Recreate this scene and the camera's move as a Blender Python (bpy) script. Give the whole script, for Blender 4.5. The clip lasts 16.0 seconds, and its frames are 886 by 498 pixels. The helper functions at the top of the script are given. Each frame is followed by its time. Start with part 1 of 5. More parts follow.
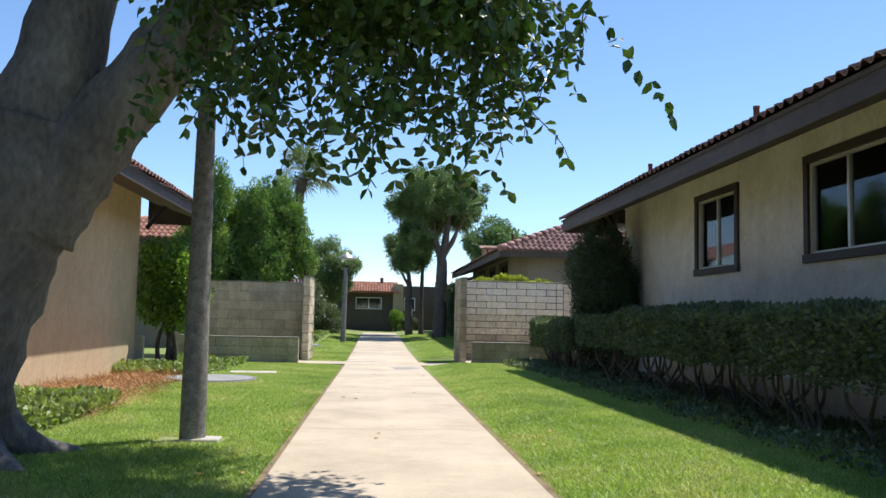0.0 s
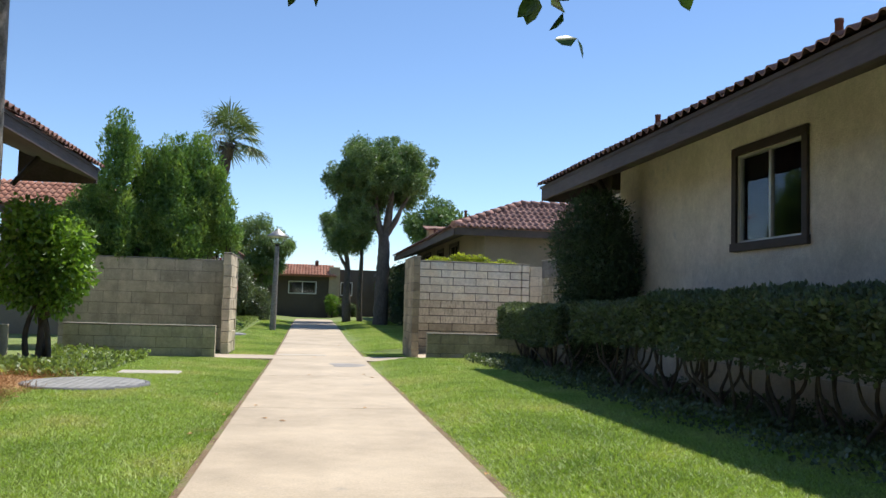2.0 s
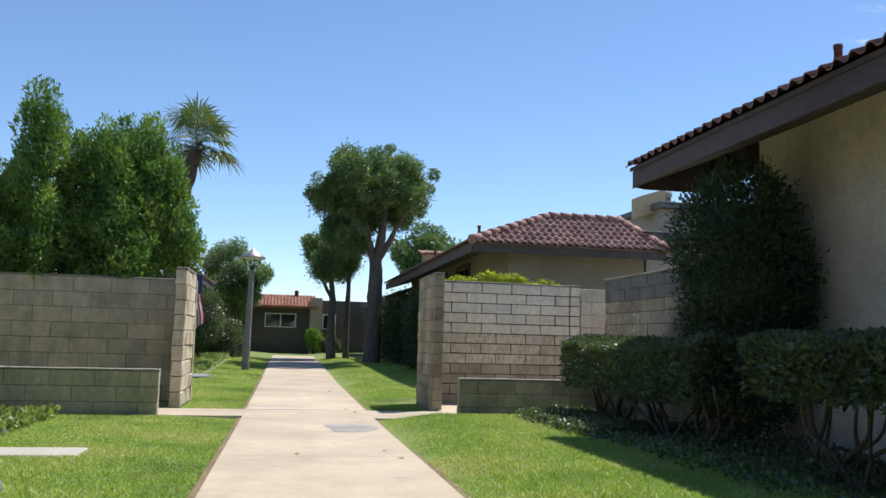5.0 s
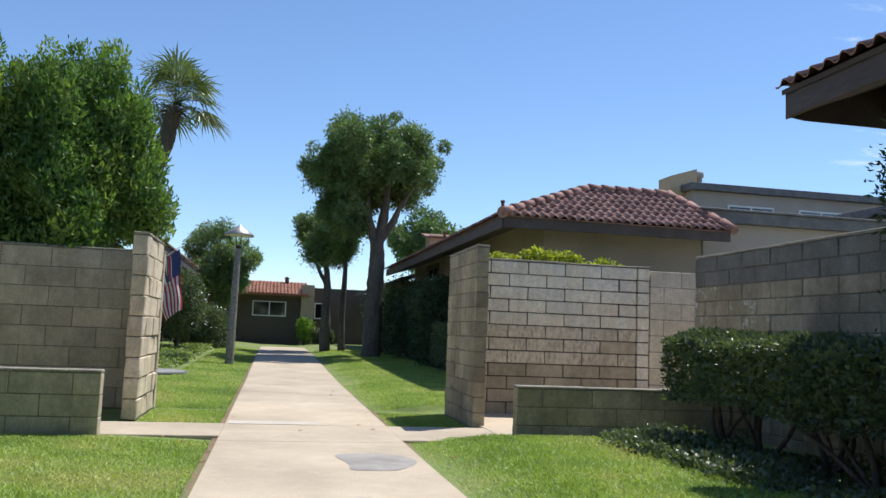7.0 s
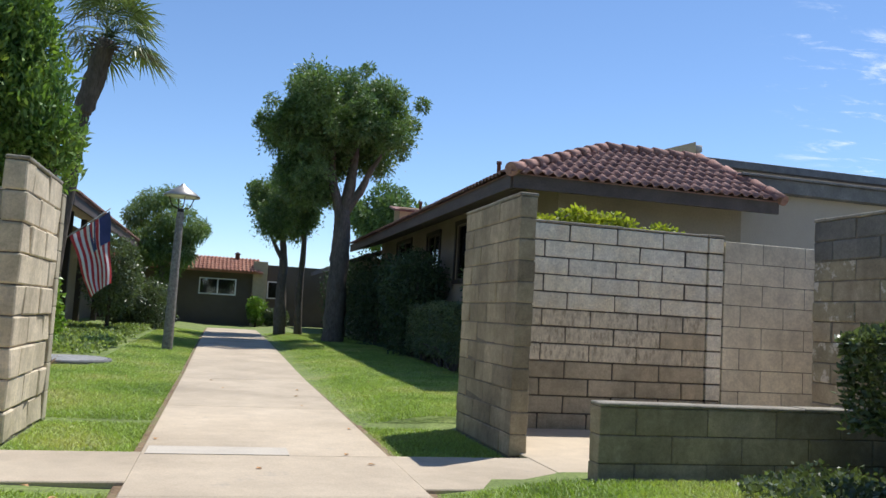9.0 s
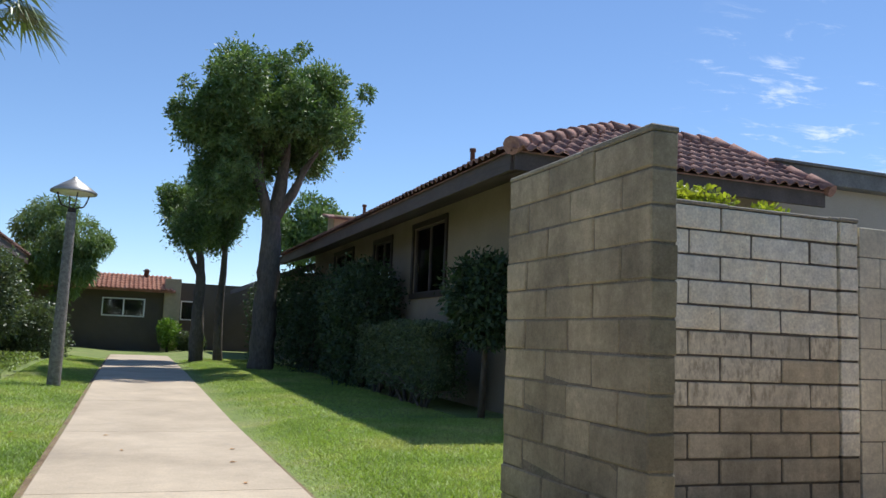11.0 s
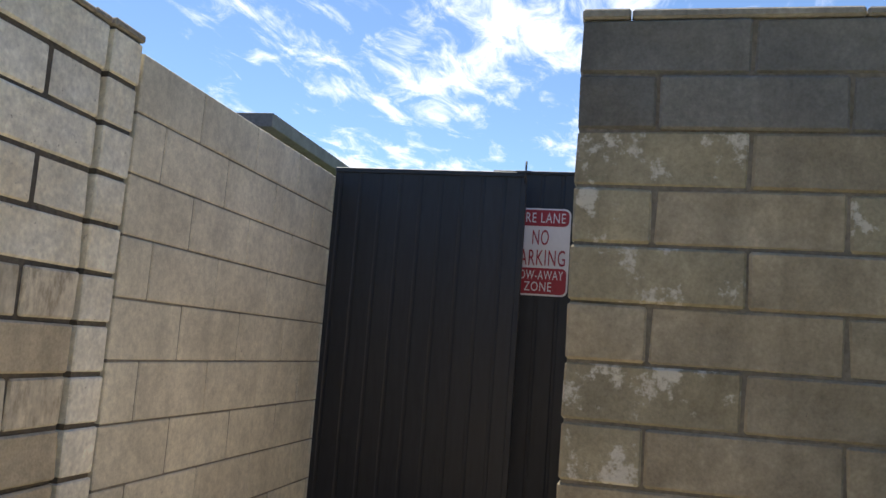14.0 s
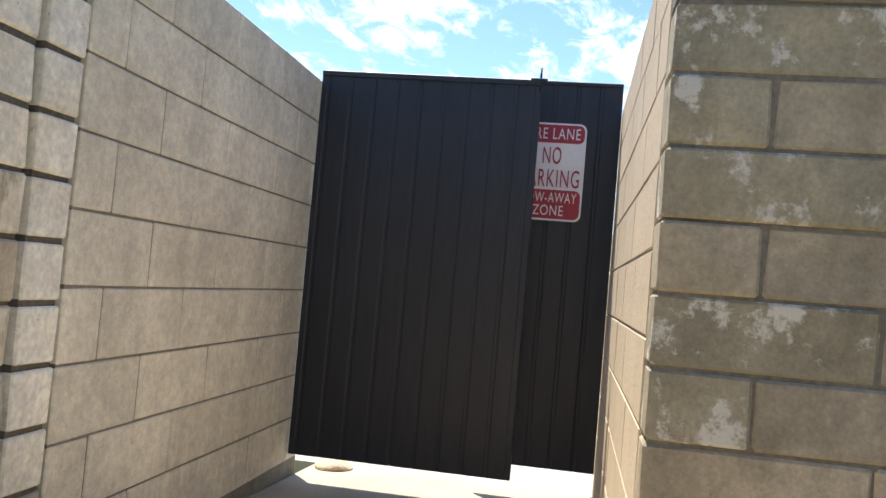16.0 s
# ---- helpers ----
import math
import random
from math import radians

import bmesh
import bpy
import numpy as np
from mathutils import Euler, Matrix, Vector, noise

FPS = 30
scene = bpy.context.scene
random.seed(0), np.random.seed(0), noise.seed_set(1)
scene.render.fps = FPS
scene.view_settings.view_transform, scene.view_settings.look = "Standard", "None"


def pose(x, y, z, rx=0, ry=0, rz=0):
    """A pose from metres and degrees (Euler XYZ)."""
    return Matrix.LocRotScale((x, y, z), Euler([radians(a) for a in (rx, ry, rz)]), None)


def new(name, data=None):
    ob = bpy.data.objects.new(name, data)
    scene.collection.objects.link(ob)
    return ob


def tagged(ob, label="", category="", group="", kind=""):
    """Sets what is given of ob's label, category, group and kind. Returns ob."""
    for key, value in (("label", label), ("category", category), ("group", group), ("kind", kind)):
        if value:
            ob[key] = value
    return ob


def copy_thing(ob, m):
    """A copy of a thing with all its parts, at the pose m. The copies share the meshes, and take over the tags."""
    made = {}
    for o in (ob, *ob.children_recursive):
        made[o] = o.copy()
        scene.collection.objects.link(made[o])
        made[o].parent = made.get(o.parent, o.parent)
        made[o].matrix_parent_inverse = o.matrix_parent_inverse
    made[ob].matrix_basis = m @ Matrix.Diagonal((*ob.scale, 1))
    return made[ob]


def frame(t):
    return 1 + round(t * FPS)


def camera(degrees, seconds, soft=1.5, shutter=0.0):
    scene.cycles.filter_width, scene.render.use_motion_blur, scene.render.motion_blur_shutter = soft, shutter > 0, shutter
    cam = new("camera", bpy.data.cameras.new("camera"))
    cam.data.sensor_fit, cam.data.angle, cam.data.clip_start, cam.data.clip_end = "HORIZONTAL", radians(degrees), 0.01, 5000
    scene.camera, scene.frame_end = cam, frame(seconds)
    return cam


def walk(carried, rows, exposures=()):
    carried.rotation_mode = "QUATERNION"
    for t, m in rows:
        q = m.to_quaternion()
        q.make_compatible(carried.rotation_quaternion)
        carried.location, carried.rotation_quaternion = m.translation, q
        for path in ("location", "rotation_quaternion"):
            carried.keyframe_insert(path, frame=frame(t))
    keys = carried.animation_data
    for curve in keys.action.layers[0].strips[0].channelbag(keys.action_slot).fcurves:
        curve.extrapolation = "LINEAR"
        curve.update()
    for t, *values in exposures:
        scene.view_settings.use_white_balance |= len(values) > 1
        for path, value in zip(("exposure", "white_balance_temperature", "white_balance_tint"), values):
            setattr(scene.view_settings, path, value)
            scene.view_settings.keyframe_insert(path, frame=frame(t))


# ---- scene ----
cam = camera(56.1, 16.0)
UNIT = 0.767      # metres to one unit of the plan below
METRES, EYE, TILT, LEAN, TURN = 24.9 * UNIT, 1.12 * UNIT, 0.0, 0.0, -4.7
ROWS = [
    (0.0, 0.0, 0.0, 0.0, -0.1, 4.64, -1.24),
    (0.5, -0.0039, 0.039, 0.0011, -2.98, 5.44, -0.19),
    (1.0, -0.0073, 0.0767, -0.0002, -3.67, 4.66, -0.88),
    (1.5, -0.0094, 0.1122, -0.0007, -4.25, 3.28, -1.64),
    (2.0, -0.0133, 0.1479, -0.0008, -4.61, 3.81, -1.69),
    (2.5, -0.0154, 0.1826, -0.0008, -5.13, 4.58, -0.86),
    (3.0, -0.0191, 0.2178, -0.0015, -5.25, 4.42, -1.71),
    (3.5, -0.0214, 0.253, -0.0013, -5.85, 4.67, -2.8),
    (4.0, -0.0273, 0.2875, -0.0017, -5.34, 5.63, -1.83),
    (6.5, -0.0451, 0.4638, -0.0026, -7.07, 6.43, -1.94),
    (7.0, -0.0494, 0.5006, -0.0027, -6.97, 5.67, -2.29),
    (7.5, -0.0507, 0.5345, -0.0034, -8.39, 3.58, -3.18),
    (8.0, -0.0538, 0.5717, -0.0035, -10.27, 3.79, -3.97),
    (10.5, -0.0689, 0.7485, -0.0038, -10.25, 6.42, -2.38),
    (11.0, -0.0675, 0.7854, -0.0033, -16.0, 6.28, -2.39),
    (11.5, -0.0617, 0.816, -0.0032, -23.05, 5.65, -2.12),
    (12.0, -0.0469, 0.8493, -0.0028, -37.49, 5.62, -1.24),
    (12.5, -0.0278, 0.8739, -0.004, -50.49, 4.71, -2.28),
    (13.0, -0.005, 0.8976, -0.0033, -63.66, 4.85, -2.73),
    (13.5, 0.0153, 0.9138, -0.0043, -68.24, 5.58, -3.77),
    (14.0, 0.0336, 0.9296, -0.0044, -73.13, 6.82, -4.26),
    (14.5, 0.0428, 0.9402, -0.0052, -72.02, 6.21, -3.17),
    (15.0, 0.0505, 0.945, -0.0059, -71.12, 4.74, -4.53),
    (15.5, 0.054, 0.9469, -0.0053, -74.18, 3.25, -4.55),
    (16.0, 0.0545, 0.9478, -0.0056, -76.36, 2.28, -4.96),
]
walk(cam, [(t, pose(0, 0, EYE, TILT, LEAN, TURN) @ pose(METRES * x, METRES * y, METRES * z, 90 + pitch, roll, yaw)) for t, x, y, z, yaw, pitch, roll in ROWS],
     exposures=[(0.0, 0.45, 6000, 10), (1.0, 0.35, 6100, 10), (4.0, 0.25, 6100, 10), (8.0, 0.15, 5950, 10), (11.5, 0.08, 5950, 10), (12.5, 0.38, 6200, 10), (13.0, 0.40, 6200, 10), (15.0, 0.38, 6250, 10), (16.0, 0.93, 6250, 10)])

# ---- sun, sky and exposure ----
SHADE = Vector((-0.41, -0.29, -1.0)).normalized()      # the way the sunlight travels
sun_data = bpy.data.lights.new("sun", "SUN")
sun_data.energy, sun_data.angle, sun_data.color = 4.7, radians(0.55), (1.0, 0.92, 0.80)
sun = new("sun", sun_data)
sun.rotation_mode = "QUATERNION"
sun.rotation_quaternion = SHADE.to_track_quat("-Z", "Y")
sun.location = (20, 20, 40)
ELEV = math.asin(-SHADE.z)
AZIM = math.atan2(-SHADE.x, -SHADE.y)

world = bpy.data.worlds.new("sky")
scene.world = world
world.use_nodes = True
wn, wl = world.node_tree.nodes, world.node_tree.links
wn.clear()
sky = wn.new("ShaderNodeTexSky")
sky.sky_type, sky.sun_disc = "NISHITA", False
sky.sun_elevation, sky.sun_rotation = ELEV, AZIM
sky.altitude, sky.air_density, sky.dust_density, sky.ozone_density = 1200, 1.0, 0.0, 3.0
coords = wn.new("ShaderNodeTexCoord")


def wmath(op, a, b=None, c=None):
    n = wn.new("ShaderNodeMath")
    n.operation = op
    for i, v in enumerate((a, b, c)):
        if v is None:
            continue
        if isinstance(v, (int, float)):
            n.inputs[i].default_value = v
        else:
            wl.new(v, n.inputs[i])
    return n.outputs[0]


def wramp(value, lo, hi):
    n = wn.new("ShaderNodeMapRange")
    n.interpolation_type = "SMOOTHSTEP"
    n.inputs["From Min"].default_value, n.inputs["From Max"].default_value = lo, hi
    wl.new(value, n.inputs["Value"])
    return n.outputs[0]


# thin high cloud, on a flat layer, thicker towards the east
split = wn.new("ShaderNodeSeparateXYZ")
wl.new(coords.outputs["Generated"], split.inputs[0])
lift = wmath("MAXIMUM", wmath("ADD", split.outputs[2], 0.05), 0.05)
layer = wn.new("ShaderNodeCombineXYZ")
wl.new(wmath("DIVIDE", split.outputs[0], lift), layer.inputs[0])
wl.new(wmath("DIVIDE", split.outputs[1], lift), layer.inputs[1])
stretch = wn.new("ShaderNodeMapping")
stretch.inputs["Location"].default_value = (1.9, 0.7, 0)
stretch.inputs["Rotation"].default_value = (0, 0, radians(28))
stretch.inputs["Scale"].default_value = (0.75, 1.5, 1)
wl.new(layer.outputs[0], stretch.inputs[0])


def wnoise(scale, detail, rough, twist):
    n = wn.new("ShaderNodeTexNoise")
    n.inputs["Scale"].default_value, n.inputs["Detail"].default_value = scale, detail
    n.inputs["Roughness"].default_value, n.inputs["Distortion"].default_value = rough, twist
    wl.new(stretch.outputs[0], n.inputs["Vector"])
    return n.outputs["Fac"]


def toward(x, y, z):
    n = wn.new("ShaderNodeVectorMath")
    n.operation = "DOT_PRODUCT"
    wl.new(coords.outputs["Generated"], n.inputs[0])
    n.inputs[1].default_value = Vector((x, y, z)).normalized()
    return n.outputs["Value"]


mass, puff = wnoise(1.5, 4, 0.5, 0.3), wnoise(5.5, 9, 0.66, 0.6)
texture = wmath("ADD", wmath("MULTIPLY", mass, 0.5), wmath("MULTIPLY", puff, 0.5))
bank = toward(0.94, 0.17, 0.30)
cover = wmath("MULTIPLY", wramp(wmath("ADD", texture, wmath("MULTIPLY", wramp(bank, 0.93, 0.995), 0.10)), 0.555, 0.70), wramp(bank, 0.90, 0.965))
# a few thin wisps to the north-east
wisp = wmath("MULTIPLY", wramp(texture, 0.535, 0.66), wramp(toward(0.66, 0.70, 0.27), 0.988, 0.999))
cover = wmath("MAXIMUM", cover, wmath("MULTIPLY", wisp, 0.75))
mix = wn.new("ShaderNodeMixRGB")
wl.new(cover, mix.inputs["Fac"])
wl.new(sky.outputs[0], mix.inputs[1])
mix.inputs[2].default_value = (7.4, 7.6, 7.9, 1)
back = wn.new("ShaderNodeBackground")
back.inputs["Strength"].default_value = 0.135
wl.new(mix.outputs[0], back.inputs[0])
out = wn.new("ShaderNodeOutputWorld")
wl.new(back.outputs[0], out.inputs[0])

# ---- materials ----


def material(name, tones, scale=8.0, rough=0.8, bump=0.2, fine=60.0, fine_amount=0.25, metal=0.0, spread=0.0, island=0.0, through_light=0.0, stretch=(1, 1, 1), bump_dist=0.01, spots=None, spec=0.5, mottle=(), streak=0.0):
    """A surface: tones blended by large noise, darkened and lightened by fine grain, with relief; spread and island vary it by object or by piece."""
    m = bpy.data.materials.new(name)
    m.use_nodes = True
    n, l = m.node_tree.nodes, m.node_tree.links
    n.clear()
    pos = n.new("ShaderNodeNewGeometry").outputs["Position"]
    mp = n.new("ShaderNodeMapping")
    mp.inputs["Scale"].default_value = stretch
    l.new(pos, mp.inputs[0])
    big = n.new("ShaderNodeTexNoise")
    big.inputs["Scale"].default_value, big.inputs["Detail"].default_value, big.inputs["Roughness"].default_value = scale, 6, 0.6
    l.new(mp.outputs[0], big.inputs["Vector"])
    ramp = n.new("ShaderNodeValToRGB")
    els = ramp.color_ramp.elements
    for i, c in enumerate(tones):
        at = 0.32 + 0.36 * i / max(1, len(tones) - 1)
        e = els[i] if i < 2 else els.new(at)
        e.position, e.color = at, (*c, 1)
    l.new(big.outputs["Fac"], ramp.inputs[0])
    grain = n.new("ShaderNodeTexNoise")
    grain.inputs["Scale"].default_value, grain.inputs["Detail"].default_value = fine, 4
    l.new(mp.outputs[0], grain.inputs["Vector"])
    gain = n.new("ShaderNodeMapRange")
    gain.inputs["From Min"].default_value, gain.inputs["From Max"].default_value = 0.25, 0.75
    gain.inputs["To Min"].default_value, gain.inputs["To Max"].default_value = 1 - fine_amount, 1 + fine_amount
    l.new(grain.outputs["Fac"], gain.inputs["Value"])
    value = gain.outputs[0]
    weathering = [(size, amount, (1, 1, 1)) for size, amount in mottle]
    if streak:
        weathering.append((5.0, streak, (1, 1, 0.12)))
    for size, amount, squeeze in weathering:
        wm = n.new("ShaderNodeMapping")
        wm.inputs["Scale"].default_value = squeeze
        l.new(pos, wm.inputs[0])
        wt = n.new("ShaderNodeTexNoise")
        wt.inputs["Scale"].default_value, wt.inputs["Detail"].default_value, wt.inputs["Roughness"].default_value = size, 5, 0.65
        l.new(wm.outputs[0], wt.inputs["Vector"])
        wr = n.new("ShaderNodeMapRange")
        wr.inputs["From Min"].default_value, wr.inputs["From Max"].default_value = 0.3, 0.7
        wr.inputs["To Min"].default_value, wr.inputs["To Max"].default_value = 1 - amount, 1 + amount
        l.new(wt.outputs["Fac"], wr.inputs["Value"])
        wx = n.new("ShaderNodeMath")
        wx.operation = "MULTIPLY"
        l.new(value, wx.inputs[0]), l.new(wr.outputs[0], wx.inputs[1])
        value = wx.outputs[0]
    for amount, source in ((spread, "obj"), (island, "isl")):
        if amount:
            r = n.new("ShaderNodeObjectInfo").outputs["Random"] if source == "obj" else n.new("ShaderNodeNewGeometry").outputs["Random Per Island"]
            mr = n.new("ShaderNodeMapRange")
            mr.inputs["To Min"].default_value, mr.inputs["To Max"].default_value = 1 - amount, 1 + amount
            l.new(r, mr.inputs["Value"])
            mm = n.new("ShaderNodeMath")
            mm.operation = "MULTIPLY"
            l.new(value, mm.inputs[0]), l.new(mr.outputs[0], mm.inputs[1])
            value = mm.outputs[0]
    tint = n.new("ShaderNodeVectorMath")
    tint.operation = "SCALE"
    l.new(ramp.outputs[0], tint.inputs[0]), l.new(value, tint.inputs["Scale"])
    colour = tint.outputs[0]
    if spots:
        c, sc, lo, hi = spots
        sn = n.new("ShaderNodeTexNoise")
        sn.inputs["Scale"].default_value, sn.inputs["Detail"].default_value, sn.inputs["Roughness"].default_value = sc, 8, 0.7
        l.new(mp.outputs[0], sn.inputs["Vector"])
        sr = n.new("ShaderNodeMapRange")
        sr.inputs["From Min"].default_value, sr.inputs["From Max"].default_value = lo, hi
        l.new(sn.outputs["Fac"], sr.inputs["Value"])
        sm = n.new("ShaderNodeMixRGB")
        l.new(sr.outputs[0], sm.inputs[0]), l.new(colour, sm.inputs[1])
        sm.inputs[2].default_value = (*c, 1)
        colour = sm.outputs[0]
    b = n.new("ShaderNodeBsdfPrincipled")
    l.new(colour, b.inputs["Base Color"])
    b.inputs["Roughness"].default_value, b.inputs["Metallic"].default_value = rough, metal
    b.inputs["Specular IOR Level"].default_value = spec
    if bump:
        bp = n.new("ShaderNodeBump")
        bp.inputs["Strength"].default_value, bp.inputs["Distance"].default_value = bump, bump_dist
        l.new(grain.outputs["Fac"], bp.inputs["Height"]), l.new(bp.outputs[0], b.inputs["Normal"])
    o = n.new("ShaderNodeOutputMaterial")
    if through_light:
        tr = n.new("ShaderNodeBsdfTranslucent")
        warm = n.new("ShaderNodeMixRGB")
        warm.blend_type, warm.inputs[0].default_value = "MULTIPLY", 1.0
        l.new(colour, warm.inputs[1])
        warm.inputs[2].default_value = (1.5, 1.6, 0.6, 1)
        l.new(warm.outputs[0], tr.inputs[0])
        mx = n.new("ShaderNodeMixShader")
        mx.inputs[0].default_value = through_light
        l.new(b.outputs[0], mx.inputs[1]), l.new(tr.outputs[0], mx.inputs[2]), l.new(mx.outputs[0], o.inputs[0])
    else:
        l.new(b.outputs[0], o.inputs[0])
    return m


def pane_material(name, tone, rough=0.03):
    m = bpy.data.materials.new(name)
    m.use_nodes = True
    n, l = m.node_tree.nodes, m.node_tree.links
    n.clear()
    clear = n.new("ShaderNodeBsdfTransparent")
    clear.inputs[0].default_value = (*tone, 1)
    gloss = n.new("ShaderNodeBsdfGlossy")
    gloss.inputs["Roughness"].default_value = rough
    f = n.new("ShaderNodeFresnel")
    f.inputs[0].default_value = 1.6
    mx = n.new("ShaderNodeMixShader")
    o = n.new("ShaderNodeOutputMaterial")
    l.new(f.outputs[0], mx.inputs[0]), l.new(clear.outputs[0], mx.inputs[1]), l.new(gloss.outputs[0], mx.inputs[2]), l.new(mx.outputs[0], o.inputs[0])
    return m


GRASS_SOIL = material("lawn soil", [(0.13, 0.175, 0.045), (0.19, 0.245, 0.065), (0.25, 0.25, 0.10)], 0.9, 0.95, 0.6, 45, 0.5)
BLADE = material("grass blade", [(0.235, 0.33, 0.08), (0.345, 0.44, 0.115), (0.47, 0.48, 0.20)], 0.9, 0.55, 0, 40, 0.15, island=0.4, through_light=0.3, spots=((0.42, 0.345, 0.18), 0.75, 0.62, 0.76))
DIRT = material("path edge dirt", [(0.14, 0.091, 0.049), (0.238, 0.168, 0.098), (0.168, 0.182, 0.07)], 3, 0.95, 0.6, 50, 0.4)
CONCRETE = material("path concrete", [(0.42, 0.345, 0.25), (0.505, 0.417, 0.303), (0.565, 0.47, 0.345)], 1.1, 0.85, 0.25, 90, 0.12, spread=0.05, spots=((0.30, 0.27, 0.24), 2.3, 0.62, 0.78), mottle=((0.9, 0.08), (7, 0.06)))
PATCH = material("cement patch", [(0.27, 0.25, 0.225), (0.36, 0.33, 0.295), (0.45, 0.40, 0.335)], 3, 0.8, 0.2, 90, 0.1)
PALE = material("pale cement", [(0.451, 0.41, 0.353), (0.517, 0.476, 0.41)], 4, 0.8, 0.2, 90, 0.1)
PALE_STRIP = material("fresh pale cement", [(0.50, 0.445, 0.365), (0.58, 0.52, 0.43)], 4, 0.8, 0.2, 90, 0.1)
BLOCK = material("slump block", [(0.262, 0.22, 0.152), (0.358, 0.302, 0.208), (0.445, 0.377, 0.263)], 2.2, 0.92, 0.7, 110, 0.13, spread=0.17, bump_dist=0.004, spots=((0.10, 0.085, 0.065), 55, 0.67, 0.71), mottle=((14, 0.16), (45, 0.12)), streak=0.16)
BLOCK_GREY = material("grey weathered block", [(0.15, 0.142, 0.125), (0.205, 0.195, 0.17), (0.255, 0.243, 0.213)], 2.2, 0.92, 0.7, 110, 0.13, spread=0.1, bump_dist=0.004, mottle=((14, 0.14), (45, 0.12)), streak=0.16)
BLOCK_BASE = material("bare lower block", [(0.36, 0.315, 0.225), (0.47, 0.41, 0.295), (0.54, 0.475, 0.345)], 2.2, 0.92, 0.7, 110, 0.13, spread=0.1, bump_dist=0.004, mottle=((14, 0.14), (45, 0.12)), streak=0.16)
# tan block, raised and warmed to put part of the sunlight into its colour
BLOCK_TAN_SUNLIT = material("tan block with sunlight in its tone", [(0.47, 0.395, 0.275), (0.60, 0.51, 0.365), (0.69, 0.59, 0.44)], 2.2, 0.92, 0.7, 110, 0.13, spread=0.12, bump_dist=0.004, mottle=((14, 0.16), (45, 0.12)), streak=0.16)
BLOCK_WHITE = material("white-washed block", [(0.8, 0.71, 0.53), (0.8, 0.755, 0.61), (0.8, 0.77, 0.66)], 3, 0.9, 0.6, 60, 0.16, spread=0.08, bump_dist=0.008, spots=((0.30, 0.26, 0.19), 42, 0.64, 0.70), mottle=((16, 0.14), (50, 0.10)), streak=0.12)
BLOCK_WORN = material("worn white block", [(0.594, 0.538, 0.411), (0.723, 0.663, 0.522)], 3, 0.9, 0.6, 60, 0.16, spread=0.06, bump_dist=0.008, spots=((0.40, 0.345, 0.25), 26, 0.50, 0.64), mottle=((16, 0.14), (50, 0.10)), streak=0.12, stretch=(1, 1, 0.4))
BLOCK_SPLASH = material("block with paint scraps", [(0.29, 0.253, 0.17), (0.40, 0.348, 0.232)], 2.5, 0.92, 0.7, 110, 0.13, spread=0.08, bump_dist=0.004, spots=((0.64, 0.60, 0.505), 9, 0.54, 0.60), mottle=((14, 0.16), (45, 0.12)), streak=0.16)
BLOCK_PLAIN = material("plain cream block", [(0.60, 0.555, 0.43), (0.705, 0.655, 0.515), (0.765, 0.715, 0.565)], 1.5, 0.9, 0.5, 120, 0.10, spread=0.07, bump_dist=0.003, spots=((0.28, 0.25, 0.21), 30, 0.66, 0.74), mottle=((10, 0.12), (40, 0.10)), streak=0.10)
BLOCK_PAINT = material("painted tan block with sunlight in its tone", [(0.52, 0.42, 0.29), (0.60, 0.49, 0.34)], 2, 0.85, 0.3, 70, 0.08, spread=0.03)
MORTAR = material("dark mortar", [(0.088, 0.076, 0.06), (0.136, 0.12, 0.096)], 6, 0.95, 0.5, 60, 0.3)
MORTAR_MID = material("brown mortar", [(0.16, 0.14, 0.108), (0.235, 0.205, 0.16)], 6, 0.95, 0.5, 60, 0.3)
MORTAR_PALE = material("pale mortar", [(0.17, 0.155, 0.125), (0.26, 0.24, 0.195)], 6, 0.95, 0.4, 60, 0.2)
CAP = material("cement cap", [(0.25, 0.225, 0.18), (0.34, 0.31, 0.25)], 3, 0.9, 0.4, 60, 0.2, spread=0.1, mottle=((9, 0.2),))
STUCCO_GREY = material("grey stucco", [(0.54, 0.49, 0.405), (0.64, 0.585, 0.49), (0.71, 0.655, 0.56)], 1.3, 0.95, 0.6, 55, 0.10, bump_dist=0.012, spots=((0.50, 0.48, 0.43), 2.6, 0.60, 0.70), mottle=((3.5, 0.08), (14, 0.06)), streak=0.03)
STUCCO_TAN = material("tan stucco", [(0.497, 0.376, 0.231), (0.578, 0.445, 0.284)], 0.8, 0.95, 0.6, 55, 0.07, bump_dist=0.012, mottle=((3.5, 0.08), (14, 0.06)), streak=0.03)
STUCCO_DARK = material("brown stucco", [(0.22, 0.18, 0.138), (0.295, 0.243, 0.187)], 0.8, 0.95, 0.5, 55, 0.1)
ROOF_GREY = material("grey roof edge", [(0.12, 0.115, 0.118), (0.165, 0.16, 0.162)], 4, 0.7, 0.3, 40, 0.2, mottle=((4, 0.12),))
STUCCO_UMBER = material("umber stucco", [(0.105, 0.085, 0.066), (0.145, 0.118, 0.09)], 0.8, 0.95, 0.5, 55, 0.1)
STUCCO_PINK = material("beige stucco", [(0.36, 0.315, 0.27), (0.42, 0.37, 0.32)], 0.8, 0.95, 0.4, 55, 0.06)
TRIM = material("dark brown trim", [(0.029, 0.02, 0.017), (0.049, 0.035, 0.028)], 5, 0.65, 0.3, 50, 0.25, stretch=(1, 0.2, 1))
FASCIA = material("brown fascia board", [(0.068, 0.05, 0.046), (0.105, 0.079, 0.074)], 4, 0.7, 0.35, 40, 0.2, stretch=(1, 0.15, 1), mottle=((4, 0.12),))
